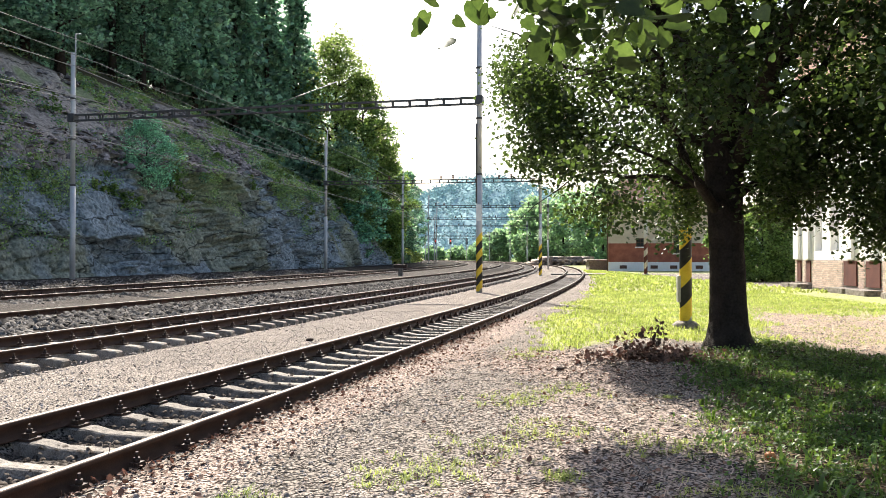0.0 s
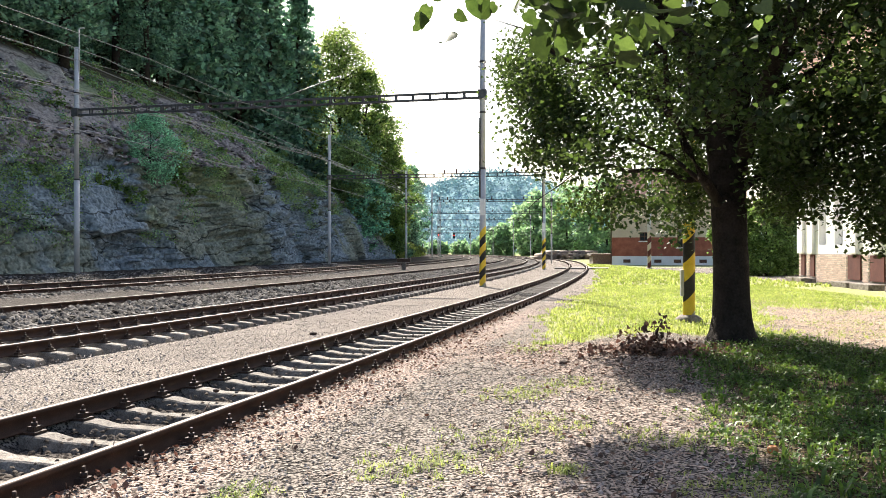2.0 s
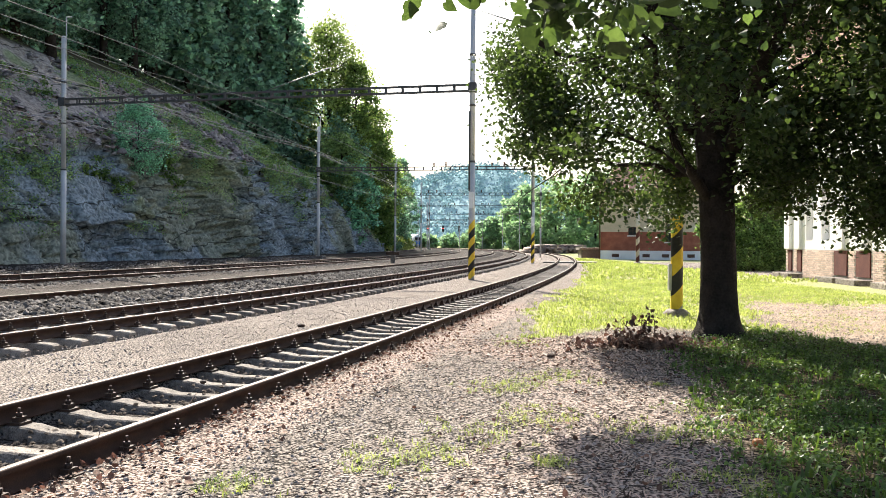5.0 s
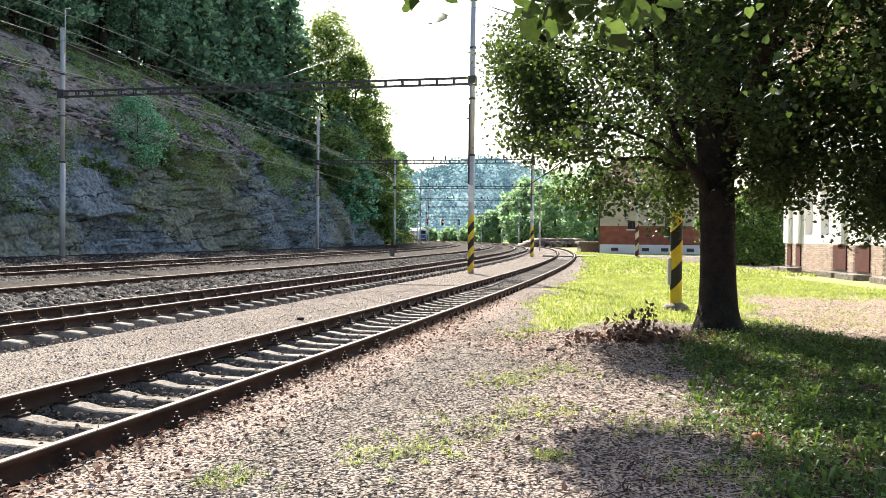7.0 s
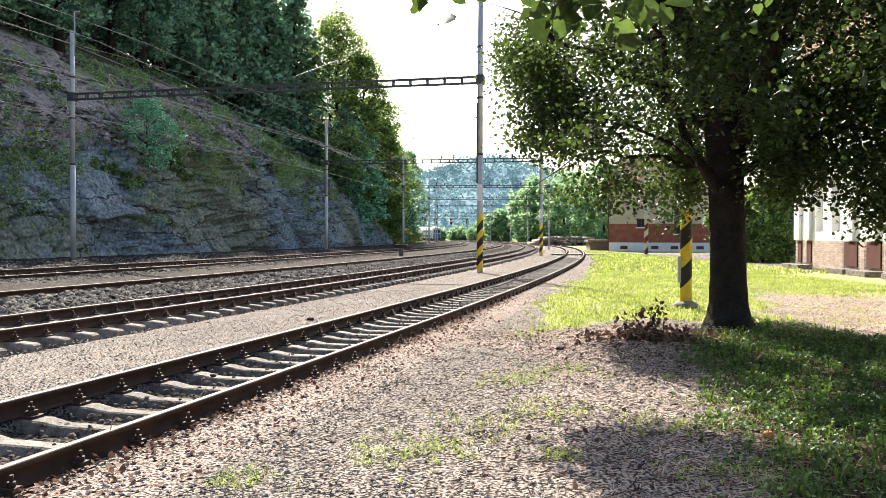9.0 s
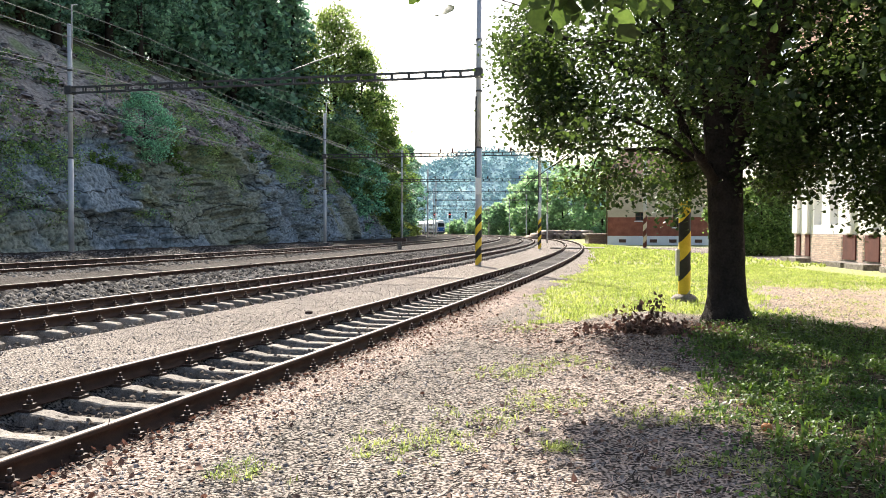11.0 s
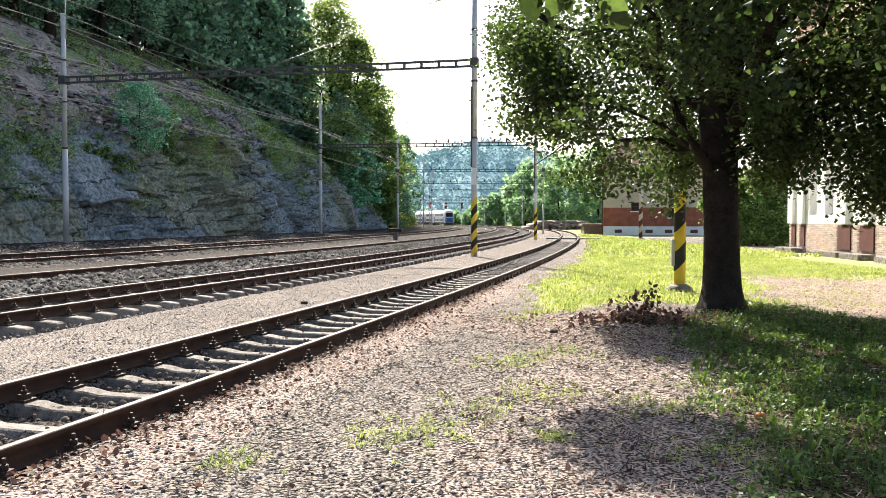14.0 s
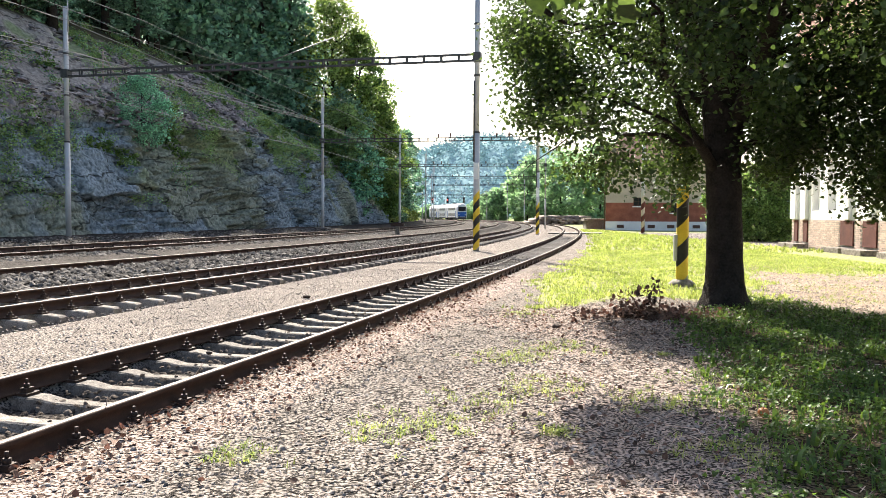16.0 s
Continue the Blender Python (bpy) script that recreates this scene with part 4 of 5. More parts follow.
def wall_with_holes(parent, name, length, z0, z1, thick, holes, mat):
    """A wall along local x with real openings; its face is at y = 0, its back at -thick."""
    xs = sorted({0, length, *[h[0] for h in holes], *[h[1] for h in holes]})
    zs = sorted({z0, z1, *[h[2] for h in holes], *[h[3] for h in holes]})
    bm = bmesh.new()
    for xa, xb in zip(xs, xs[1:]):
        for za, zb in zip(zs, zs[1:]):
            cx, cz = (xa + xb) / 2, (za + zb) / 2
            if not any(h[0] < cx < h[1] and h[2] < cz < h[3] for h in holes):
                box(bm, xa, xb, -thick, 0, za, zb)
    bmesh.ops.remove_doubles(bm, verts=bm.verts, dist=0.0005)
    return part(name, bm, mat, parent)


def brick_building():
    """Two storeys: white base, red brick, beige plaster above; its front faces the yard."""
    t = thing("brick_building", pose(17.75, 88.0, 0, 0, 0, -12), label="brick and beige plaster railway building with a white base", category="building")
    L, D = 10.6, 9.0
    # front faces the camera: local -y
    def flip(x):
        return pose(x, 0, 0, 0, 0, 180)
    holes = [(2.9, 3.9, 2.6, 3.5), (6.75, 7.9, 1.9, 3.9)]
    for nm, a, b, mat in (("base", -0.2, 0.95, "plaster_white"), ("brick_wall", 0.95, 2.95, "brick"), ("plaster_wall", 2.95, 7.2, "plaster_beige")):
        hh = [(L - h[1], L - h[0], max(a, h[2]), min(b, h[3])) for h in holes if h[3] > a and h[2] < b]
        w = wall_with_holes(t, nm, L, a, b, 0.4, hh, mat)
        w.matrix_basis = flip(L)
    for a in ((0.0, 0.4, 0.402, D), (L - 0.4, L, 0.402, D), (0.4, L - 0.4, D - 0.4, D)):
        part("side_wall", boxed(*a, -0.2, 7.2), "brick", t)
    for x0, x1, z0, z1 in holes:
        window(t, flip((x0 + x1) / 2) @ pose(0, -0.06, (z0 + z1) / 2), x1 - x0 - 0.01, z1 - z0 - 0.01, "wood_brown", (1, 1))
    for x in (1.2, 4.4, 6.4, 9.0):
        part("cellar_hatch", boxed(x, x + 0.75, -0.03, -0.003, 0.25, 0.6), "wood_brown", t)
    bm = bmesh.new()
    v = [bm.verts.new(p) for p in ((-0.6, -0.6, 7.2), (L + 0.6, -0.6, 7.2), (L + 0.6, D + 0.6, 7.2), (-0.6, D + 0.6, 7.2), (1.5, D / 2, 10.4), (L - 1.5, D / 2, 10.4))]
    for q in ((0, 1, 5, 4), (1, 2, 5), (2, 3, 4, 5), (3, 0, 4), (3, 2, 1, 0)):
        bm.faces.new([v[i] for i in q])
    part("roof", bm, "roof_tile", t)
    part("downpipe", tubed([(-0.08, -0.1, 0), (-0.08, -0.1, 7.1)], 0.06, 8), "wood_brown", t)


brick_building()


def station_house():
    """White plastered station house on a pale brick base, with pilasters and red brick panels; its front faces the tracks."""
    # local x runs along the wall to its far corner, y out of the wall
    t = thing("station_house", pose(17.9 - 26 * 0.096, 41.6 - 26 * 0.995, 0, 0, 0, 84.5), label="white plastered station house on a pale brick base with red panels", category="building")
    L, D = 26.0, 11.0
    holes = [(2.75, 3.75, 1.8, 4.2), (4.75, 5.75, 1.8, 4.2)]
    holes += [(x, x + 1.1, 2.2, 4.6) for x in (10.5, 14.0, 17.5)]
    holes = [(L - b, L - a, c, d) for a, b, c, d in holes]
    w = wall_with_holes(t, "plaster_wall", L, 1.38, 6.9, 0.5, holes, "plaster_white")
    top = [(a, b, 8.2, 10.4) for a, b, c, d in holes]
    wall_with_holes(t, "brick_wall", L, 6.9, 12.8, 0.48, top, "brick_rose")
    for h in top:
        window(t, pose((h[0] + h[1]) / 2, -0.16, (h[2] + h[3]) / 2), h[1] - h[0] - 0.01, h[3] - h[2] - 0.01, "wood_brown", (1, 2))
    b = wall_with_holes(t, "brick_base", L, -0.2, 1.38, 0.46, [], "mortar")
    for a in ((0, 0.5, -D, -0.502), (L - 0.5, L, -D, -0.502), (0.5, L - 0.5, -D, -D + 0.5)):
        part("side_wall", boxed(*a, -0.2, 12.8), "plaster_white", t)
    for h in holes:
        window(t, pose((h[0] + h[1]) / 2, -0.3, (h[2] + h[3]) / 2), h[1] - h[0] - 0.01, h[3] - h[2] - 0.01, "white_paint", (1, 2))
    for x in (0.05, 1.5, 6.7, 8.9, 12.0):
        part("pilaster", boxed(L - x - 0.75, L - x, 0.003, 0.14, 1.40, 6.6, bevel=0.02), "plaster_white", t)
    for x0, x1 in ((0.45, 0.95), (1.75, 2.3), (6.4, 7.75), (8.7, 10.0), (12.0, 13.4)):
        part("brick_panel", boxed(L - x1, L - x0, 0.003, 0.06, 0.30, 1.34, bevel=0.01), "brick_red", t, "dark red brick panel")
        part("step", boxed(L - x1 - 0.3, L - x0 + 0.3, 0.07, 0.75, -0.1, 0.22, bevel=0.03), "concrete", t)
    part("cornice", boxed(-0.3, L + 0.3, 0.15, 0.5, 12.4, 12.9, bevel=0.04), "plaster_white", t)
    bm = bmesh.new()
    v = [bm.verts.new(p) for p in ((-0.7, 0.8, 12.9), (L + 0.7, 0.8, 12.9), (L + 0.7, -D - 0.7, 12.9), (-0.7, -D - 0.7, 12.9), (4, -D / 2, 16.6), (L - 4, -D / 2, 16.6))]
    for q in ((0, 4, 5, 1), (1, 5, 2), (2, 5, 4, 3), (3, 4, 0), (0, 1, 2, 3)):
        bm.faces.new([v[i] for i in q])
    part("roof", bm, "roof_tile", t)
    # single bricks of the base
    brick = boxed(0, 0.275, 0.002, 0.03, 0, 0.068)
    me = bpy.data.meshes.new("brick")
    brick.to_mesh(me)
    brick.free()
    me.materials.append(M["brick_pale"])
    panels = ((0.4, 1.0), (1.7, 2.35), (6.35, 7.8), (8.65, 10.05))
    n = 0
    for row in range(15):
        z = 0.08 + row * 0.085
        x = 0.02 + (0.15 if row % 2 else 0)
        while x < 11.0 and n < 300:
            if not any(a - 0.28 < x < b for a, b in panels):
                share("brick", me, b, pose(L - x - 0.28, 0, z))
                n += 1
            x += 0.30
    return t


station_house()


def loading_ramp():
    t = thing("loading_ramp", pose(16.6, 93.0, 0, 0, 0, -6), label="low grey concrete loading ramp beside the siding", category="ramp")
    part("block", boxed(0, 2.4, 0, 6, -0.2, 0.95, bevel=0.05), "concrete", t)
    part("slab", boxed(-0.25, 2.6, -0.25, 6.2, 0.955, 1.2, bevel=0.04), "concrete", t)


loading_ramp()


def crossing():
    t = thing("track_crossing", along(71, 0, 0), label="pale concrete crossing slabs laid between the rails", category="crossing")
    for x0, x1 in ((-1.9, -0.86), (-0.6, 0.6), (0.86, 2.6)):
        for y in (-1.3, 0.0):
            part("slab", boxed(x0, x1, y, y + 1.25, -0.1, 0.12, bevel=0.02), "concrete", t)


crossing()


# ---- signals ----
def signal(s, off, lit, h=5.6):
    t = thing("railway_signal", along(s, off, 0.2), label="tall railway signal showing a red light" if lit else "tall dark railway signal", category="signal", group="railway signals")
    part("post", tubed([(0, 0, -0.3), (0, 0, h)], 0.09, 8), "mast_steel", t)
    part("board", boxed(-0.35, 0.35, -0.12, 0.1, h - 1.3, h + 0.5, bevel=0.05), "black_paint", t)
    for i in range(4):
        part("lens", tubed([(0, -0.13, h - 1.05 + 0.42 * i), (0, -0.2, h - 1.05 + 0.42 * i)], 0.15, 10), "signal_red" if lit and i == 2 else "black_paint", t)
    part("hood", boxed(-0.25, 0.25, -0.35, -0.121, h + 0.32, h + 0.36), "black_paint", t)


signal(268, -12.5, True, 6.6)
signal(268, -7.4, True, 6.6)
signal(266, -2.5, False, 6.6)


# ---- train ----
def bogie(parent, y):
    b = part("bogie", boxed(-1.0, 1.0, y - 1.7, y + 1.7, 0.45, 0.9, bevel=0.08), "train_grey", parent)
    for dy in (-1.2, 1.2):
        for x in (-0.75, 0.75):
            part("wheel", tubed([(x - 0.07, y + dy, 0.46), (x + 0.07, y + dy, 0.46)], 0.46, 14), "train_grey", b)


def coach(name, label, length, front):
    """Local y runs along the train, front at y = 0 and tail at y = length."""
    t = thing(name, label=label, category="train", group="cars of the passenger train")
    w = 1.41
    prof = [(-w + 0.05, 0.55), (-w, 0.9), (-w, 3.5), (-w + 0.25, 4.2), (-w + 0.75, 4.55), (0, 4.65), (w - 0.75, 4.55), (w - 0.25, 4.2), (w, 3.5), (w, 0.9), (w - 0.05, 0.55)]
    bm = bmesh.new()
    stations = [(0.0, 0.90), (0.35, 0.97), (0.9, 1.0), (length - 0.3, 1.0), (length, 0.97)] if front else [(0, 0.97), (0.3, 1), (length - 0.3, 1), (length, 0.97)]
    rings = [[bm.verts.new((x * k, y, 0.85 + (z - 0.85) * (1 - (1 - k) * 0.6))) for x, z in prof] for y, k in stations]
    for a, b in zip(rings, rings[1:]):
        for i in range(len(prof)):
            bm.faces.new((a[i], a[(i + 1) % len(prof)], b[(i + 1) % len(prof)], b[i]))
    bm.faces.new(rings[0])
    bm.faces.new(rings[-1][::-1])
    bmesh.ops.recalc_face_normals(bm, faces=bm.faces)
    part("body", bm, "train_white", t, "white painted coach body")
    for x in (-1, 1):
        part("skirt", boxed(x * w - 0.02, x * w + 0.02, 1.5, length - 0.6, 0.56, 0.85), "train_grey", t)
        n = int((length - 5) / 1.9)
        for i in range(n):
            y = 3.4 + i * 1.9
            for z in (1.15, 2.75):
                part("window", boxed(x * w - 0.015, x * w + 0.015, y, y + 1.35, z, z + 0.75, bevel=0.01), "train_glass", t)
        for y in (2.0, length - 1.9):
            part("door", boxed(x * w - 0.02, x * w + 0.02, y, y + 1.0, 0.7, 2.5), "train_blue", t)
    for y in (3.6, length - 3.6):
        bogie(t, y)
    part("roof_unit", boxed(-0.8, 0.8, length * 0.4, length * 0.62, 4.6, 4.8, bevel=0.05), "train_grey", t)
    part("underframe", boxed(-1.1, 1.1, 5.8, length - 5.8, 0.5, 0.9, bevel=0.05), "train_grey", t)
    if front:
        part("nose", boxed(-1.2, 1.2, -0.06, 0.30, 0.95, 2.25, bevel=0.12), "train_blue", t, "blue painted front")
        part("windscreen", boxed(-1.05, 1.05, -0.04, 0.30, 2.45, 3.65, bevel=0.08), "train_glass", t, "dark windscreen")
        part("mask", boxed(-1.18, 1.18, -0.02, 0.28, 3.68, 4.1, bevel=0.06), "train_white", t)
        part("plough", boxed(-1.15, 1.15, -0.1, 0.3, 0.25, 0.8, bevel=0.08), "train_grey", t)
        for x in (-0.85, 0.85):
            part("headlamp", tubed([(x, -0.10, 1.55), (x, -0.04, 1.55)], 0.13, 12), "white_paint", t)
            part("buffer", tubed([(x, -0.45, 1.05), (x, 0, 1.05)], [0.2, 0.1], 10), "train_grey", t)
    return t


CARS = [coach("driving_coach", "white driving coach with a blue front and dark windscreen", 19.6, True)]
for _k in range(2):
    CARS.append(coach("passenger_coach", "white passenger coach with a row of dark windows", 15.0, False))


# ---- distance ----
def far_hill():
    """Wooded hill across the valley, bushy with crowns."""
    rng = np.random.default_rng(9)
    n = 6500
    X, Y = rng.uniform(-330, 330, n), rng.uniform(700, 1150, n)

    def h(x, y):
        ridge = 24 + 66 * np.exp(-((x - 58) / 125) ** 2)
        return (ridge + 30 * np.exp(-((x + 240) / 130) ** 2)) * smooth(690, 960, y) + 5 * np_noise(x, y, 0 * x, 0.02, 3, 2)
    gx, gy = np.meshgrid(np.linspace(-700, 700, 120), np.linspace(660, 1250, 60))
    i = np.arange(gx.size).reshape(gx.shape)
    q = np.stack([i[:-1, :-1], i[:-1, 1:], i[1:, 1:], i[1:, :-1]], -1).reshape(-1, 4)
    # aerial haze is put into the base colour of hill and crowns
    M["far_wood_hazed"] = material("far_wood_hazed", (0.22, 0.34, 0.37), (0.42, 0.56, 0.57), 0.95, 0.02, bump=0, fine=0.15, island=0.3, spec=0.0)
    ob = np_mesh("backdrop_hill", np.stack([gx, gy, h(gx, gy) - 2], -1).reshape(-1, 3), q, "far_wood_hazed", smooth=True)
    tagged(ob, "wooded hill across the valley with blue haze in its colour", "hill", kind="structure")
    C = np.stack([X, Y, h(X, Y) + 3], -1)
    ob = leaf_cloud("far_woodland", C, 2.4, 12, 2.8, "far_wood_hazed", None, 3, 1.1)
    tagged(ob, "distant tree crowns covering the hill, haze put into their colour", "woodland", kind="stuff")


far_hill()


def far_house():
    t = thing("far_house", pose(-6.6, 345, 0, 0, 0, 6), label="small white house with a dark red roof beyond the tracks", category="house")
    part("wall", boxed(0, 7, 0, 6, -0.3, 3.0), "plaster_white", t)
    bm = bmesh.new()
    v = [bm.verts.new(p) for p in ((-0.4, -0.5, 3.0), (7.4, -0.5, 3.0), (7.4, 6.5, 3.0), (-0.4, 6.5, 3.0), (-0.4, 3, 5.2), (7.4, 3, 5.2))]
    for q in ((0, 1, 5, 4), (2, 3, 4, 5), (1, 2, 5), (3, 0, 4), (3, 2, 1, 0)):
        bm.faces.new([v[i] for i in q])
    part("roof", bm, "roof_tile", t)
    for x in (1.0, 3.0, 5.0):
        part("window", boxed(x, x + 1.1, -0.04, -0.003, 1.0, 2.2), "glass", t)


far_house()
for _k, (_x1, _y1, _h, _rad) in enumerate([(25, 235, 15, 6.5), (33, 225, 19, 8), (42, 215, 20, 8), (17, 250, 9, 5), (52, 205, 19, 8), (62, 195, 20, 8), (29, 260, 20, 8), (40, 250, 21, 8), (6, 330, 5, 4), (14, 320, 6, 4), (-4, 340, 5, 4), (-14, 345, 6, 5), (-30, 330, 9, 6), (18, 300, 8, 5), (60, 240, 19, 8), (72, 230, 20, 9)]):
    broadleaf("valley_tree", (_x1, _y1, -0.2), _h, _rad, "leaf_valley_hazed", "broadleaf tree beyond the tracks, paled by haze in its colour", 75, 60, 1.15, 200 + _k, 0.06)
for _k, (_x1, _y1, _h, _rad) in enumerate([(19.5, 50, 4.6, 1.5), (20.9, 50.5, 5.2, 1.6), (22.4, 52, 5.6, 1.8), (18.4, 52, 4.4, 1.4)]):
    broadleaf("tall_bush", (_x1, _y1, 0), _h, _rad, "leaf_far", "tall leafy green bush beside the station house", 190, 70, 0.17, 230 + _k, 0.0)


# ---- the linden by the path ----
def linden():
    rng = random.Random(77)
    t = thing("linden_tree", Matrix.Translation((4.86, 13.9, 0)), label="large shady linden with a thick dark trunk and low branches", category="tree")
    bm = bmesh.new()
    rings, sides = [], 28
    for z, r in ((-0.2, 0.50), (0.0, 0.44), (0.15, 0.37), (0.4, 0.325), (0.8, 0.30), (1.4, 0.283), (2.0, 0.275), (2.5, 0.29), (2.9, 0.32), (3.3, 0.345), (3.8, 0.33), (4.2, 0.28)):
        ring = []
        for k in range(sides):
            a = 2 * math.pi * k / sides
            flare = 1 + (0.16 * max(0, 0.5 - z)) * math.sin(5 * a + 1) + 0.035 * math.sin(9 * a + 3 * z) + 0.02 * math.sin(17 * a - 5 * z)
            ring.append(bm.verts.new((r * flare * math.cos(a) - 0.03 * z, r * flare * math.sin(a) * (1 if z < 2.6 else 0.8), z)))
        rings.append(ring)
    for a, b in zip(rings, rings[1:]):
        for k in range(sides):
            f = bm.faces.new((a[k], a[(k + 1) % sides], b[(k + 1) % sides], b[k]))
            f.smooth = True
    bm.faces.new(rings[-1])
    part("trunk", bm, "bark", t)
    ends = [(-2.6, -0.6, 7.5, 0.24), (1.9, 0.4, 7.8, 0.22), (0.4, 2.0, 8.5, 0.22), (-3.4, 0.4, 5.2, 0.10), (-2.3, -0.8, 3.4, 0.05), (4.2, -0.8, 5.6, 0.09), (3.0, 0.6, 6.6, 0.10), (2.5, -3.0, 6.4, 0.10),
            (-0.8, -3.6, 6.2, 0.14), (-1.8, 3.4, 5.0, 0.12), (3.0, 3.6, 5.2, 0.13), (-2.7, 1.6, 3.1, 0.06), (-2.2, -3.0, 4.4, 0.09)]
    for x, y, z, r in ends:
        z0 = rng.uniform(3.4, 3.9) if r > 0.095 else rng.uniform(2.3, 2.9)
        bm = bmesh.new()
        k = 0.28 if x > 0 else -0.28
        P = limb_points((0.6 * k * (0.6 if abs(x) < 1 else 1) - 0.1, 0.1 * (1 if y > 0 else -1), z0), (x, y, z), rng, 6, 0.10 if r > 0.1 else 0.02)
        tube(bm, P, [r * (1 - 0.13 * i) for i in range(7)], 9)
        for j in range(3, 7):
            e = P[j] + Vector((rng.uniform(-1.4, 1.4), rng.uniform(-1.4, 1.4), rng.uniform(-0.9, 0.7)))
            tube(bm, limb_points(P[j], e, rng, 3, 0.05), [r * 0.28, r * 0.2, r * 0.13, r * 0.05], 5)
        part("limb", bm, "bark", t)
    # long limb that reaches out over the path
    bm = bmesh.new()
    P = [Vector(p) for p in ((0.1, -0.2, 3.1), (-0.1, -2.4, 4.6), (-0.5, -5.0, 5.3), (-1.6, -8.0, 4.8), (-2.8, -10.2, 3.9), (-3.7, -11.1, 3.25))]
    tube(bm, P, [0.16, 0.13, 0.10, 0.07, 0.04, 0.015], 9)
    part("limb", bm, "bark", t)
    # crown clumps
    R = np.random.default_rng(31)
    C = []
    LIT = [(-3, 10.2), (1.6, 10.5), (1.9, 9.0), (2.1, 8.4), (2.5, 7.8), (2.9, 7.3), (2.7, 6.4), (2.3, 6.1), (1.9, 6.45), (1.35, 6.4), (0.85, 5.9), (1.05, 5.2), (0.9, 4.85), (0.6, 4.0), (-3, 4.0)]
    GO = SUN_DIR / SUN_DIR.z

    def by_trunk(p):
        r = (p[0] + 4.86) / (p[1] + 13.9)
        return 0.302 < r < 0.394 and p[1] < 0.6 and (p[2] - 1.5) / (p[1] + 13.9) < (0.165 if r < 0.374 else 0.055)

    def airy(p):
        """Where the crown is thin: over the sunlit part of the path, and before the trunk."""
        if by_trunk(p):
            return True
        sx, sy = p[0] + 4.86 - GO.x * p[2], p[1] + 13.9 - GO.y * p[2]
        if float(inside(np.array([sx]), np.array([sy]), LIT, 0.5)[0]) > 0.2:
            return R.random() < 0.96
        if sx < 4.0 and sy > 7.7:
            return False
        return noise.noise(Vector((sx * 1.15, sy * 1.15, 5.0))) > (0.16 if sx < 3 else 0.11) and R.random() < 0.93

    FX = [-4.2, -3.7, -2.9, -2.3, -1.2, -0.5, 0.5, 1.5, 2.7, 4.0, 7.0]
    FZ = [3.6, 3.0, 2.1, 1.8, 1.82, 1.9, 2.2, 2.0, 1.8, 1.65, 1.6]
    while len(C) < 1520:
        p = R.uniform((-4.3, -5.4, 1.55), (7.4, 4.8, 9.4))
        dx, dy, dz = (p[0] - 1.6) / 5.9, (p[1] + 0.5) / 5.3, (p[2] - 4.4) / 4.9
        q = dx * dx + dy * dy + dz * dz
        if q > 1 or q < R.uniform(0, 0.45) or p[2] > 6.3:
            continue
        floor = np.interp(p[0], FX, FZ) + 0.22 * max(0, abs(p[1]) - 1.0) + 0.15 * math.sin(5 * p[0]) * math.cos(3 * p[1])
        if p[0] > 0.5 and p[1] > 1.21 * p[2] - 2.8:
            continue
        if p[2] < floor or (abs(p[0] - 0.1) < 0.75 and p[1] < 0.8 and p[2] < 4.2) or (math.hypot(p[0], p[1]) < (1.5 if p[0] > 0 else 0.8) and p[2] < 3.6) or p[0] + 4.86 < (0.078 + 0.09 * noise.noise(Vector((0, p[1], p[2])) * 1.1)) * (p[1] + 13.9):
            continue
        if noise.noise(Vector(p) * 0.95) > (0.07 if p[0] > -1.0 else -0.07) or airy(p):
            continue
        if p[0] + 4.86 < 0.285 * (p[1] + 13.9) and R.random() < 0.42:
            continue
        C.append(p)
    # extra clumps placed so that their shadow falls left of the trunk
    for _ in range(230):
        z = R.uniform(3.0, 6.0)
        p = (R.uniform(2.3, 3.7) - 4.86 + GO.x * z, R.uniform(9.2, 11.7) - 13.9 + GO.y * z, z)
        if (p[0] + 4.86) / (p[1] + 13.9) > 0.08 and not airy(p):
            C.append(p)
    for _ in range(120):
        p = R.uniform((-1.1, 0.9, 3.1), (1.8, 3.4, 5.8))
        C.append(p)
    for _ in range(45):
        r, z, y = R.uniform(0.272, 0.312), R.uniform(2.2, 3.5), R.uniform(0.3, 2.6)
        C.append((r * (y + 13.9) - 4.86, y, z))
    for _ in range(70):
        r, y = R.uniform(0.385, 0.445), R.uniform(-1.6, 1.4)
        C.append((r * (y + 13.9) - 4.86, y, 1.5 + R.uniform(0.045, 0.13) * (y + 13.9)))
    C += list(R.uniform((1.5, -3.0, 4.0), (6.2, 1.0, 5.9), (130, 3)))
    leaf_cloud("crown", C, 0.24, 52, 0.075, "leaf", t, 3, 0.5, True, 0.6, 0.4)
    D = R.uniform((0.3, -3.4, 1.6), (6.4, 2.8, 5.4), (780, 3))
    E = np.concatenate([R.uniform((1.75, -3.4, 1.62), (6.2, -0.8, 2.7), (560, 3)), R.uniform((2.2, -2.6, 1.8), (6.6, 0.4, 2.5), (520, 3))])
    E = np.array([p for p in E if not by_trunk(p)])
    E = E[E[:, 2] > 1.74 - 0.03 * E[:, 0] + 0.12 * np.sin(5 * E[:, 0])]
    leaf_cloud("hanging_crown", E, 0.2, 28, 0.07, "leaf", t, 24, 0.8, True, 0.5, 0.4)
    D = D[(D[:, 0] > 0.55) | (D[:, 2] > 3.1)]
    D = D[(D[:, 1] < 1.21 * D[:, 2] - 2.8) & (D[:, 2] > np.interp(D[:, 0], [0.5, 1.2, 1.8, 6.4], [2.3, 2.2, 1.85, 1.5]) + 0.2 * np.sin(4 * D[:, 0]))]
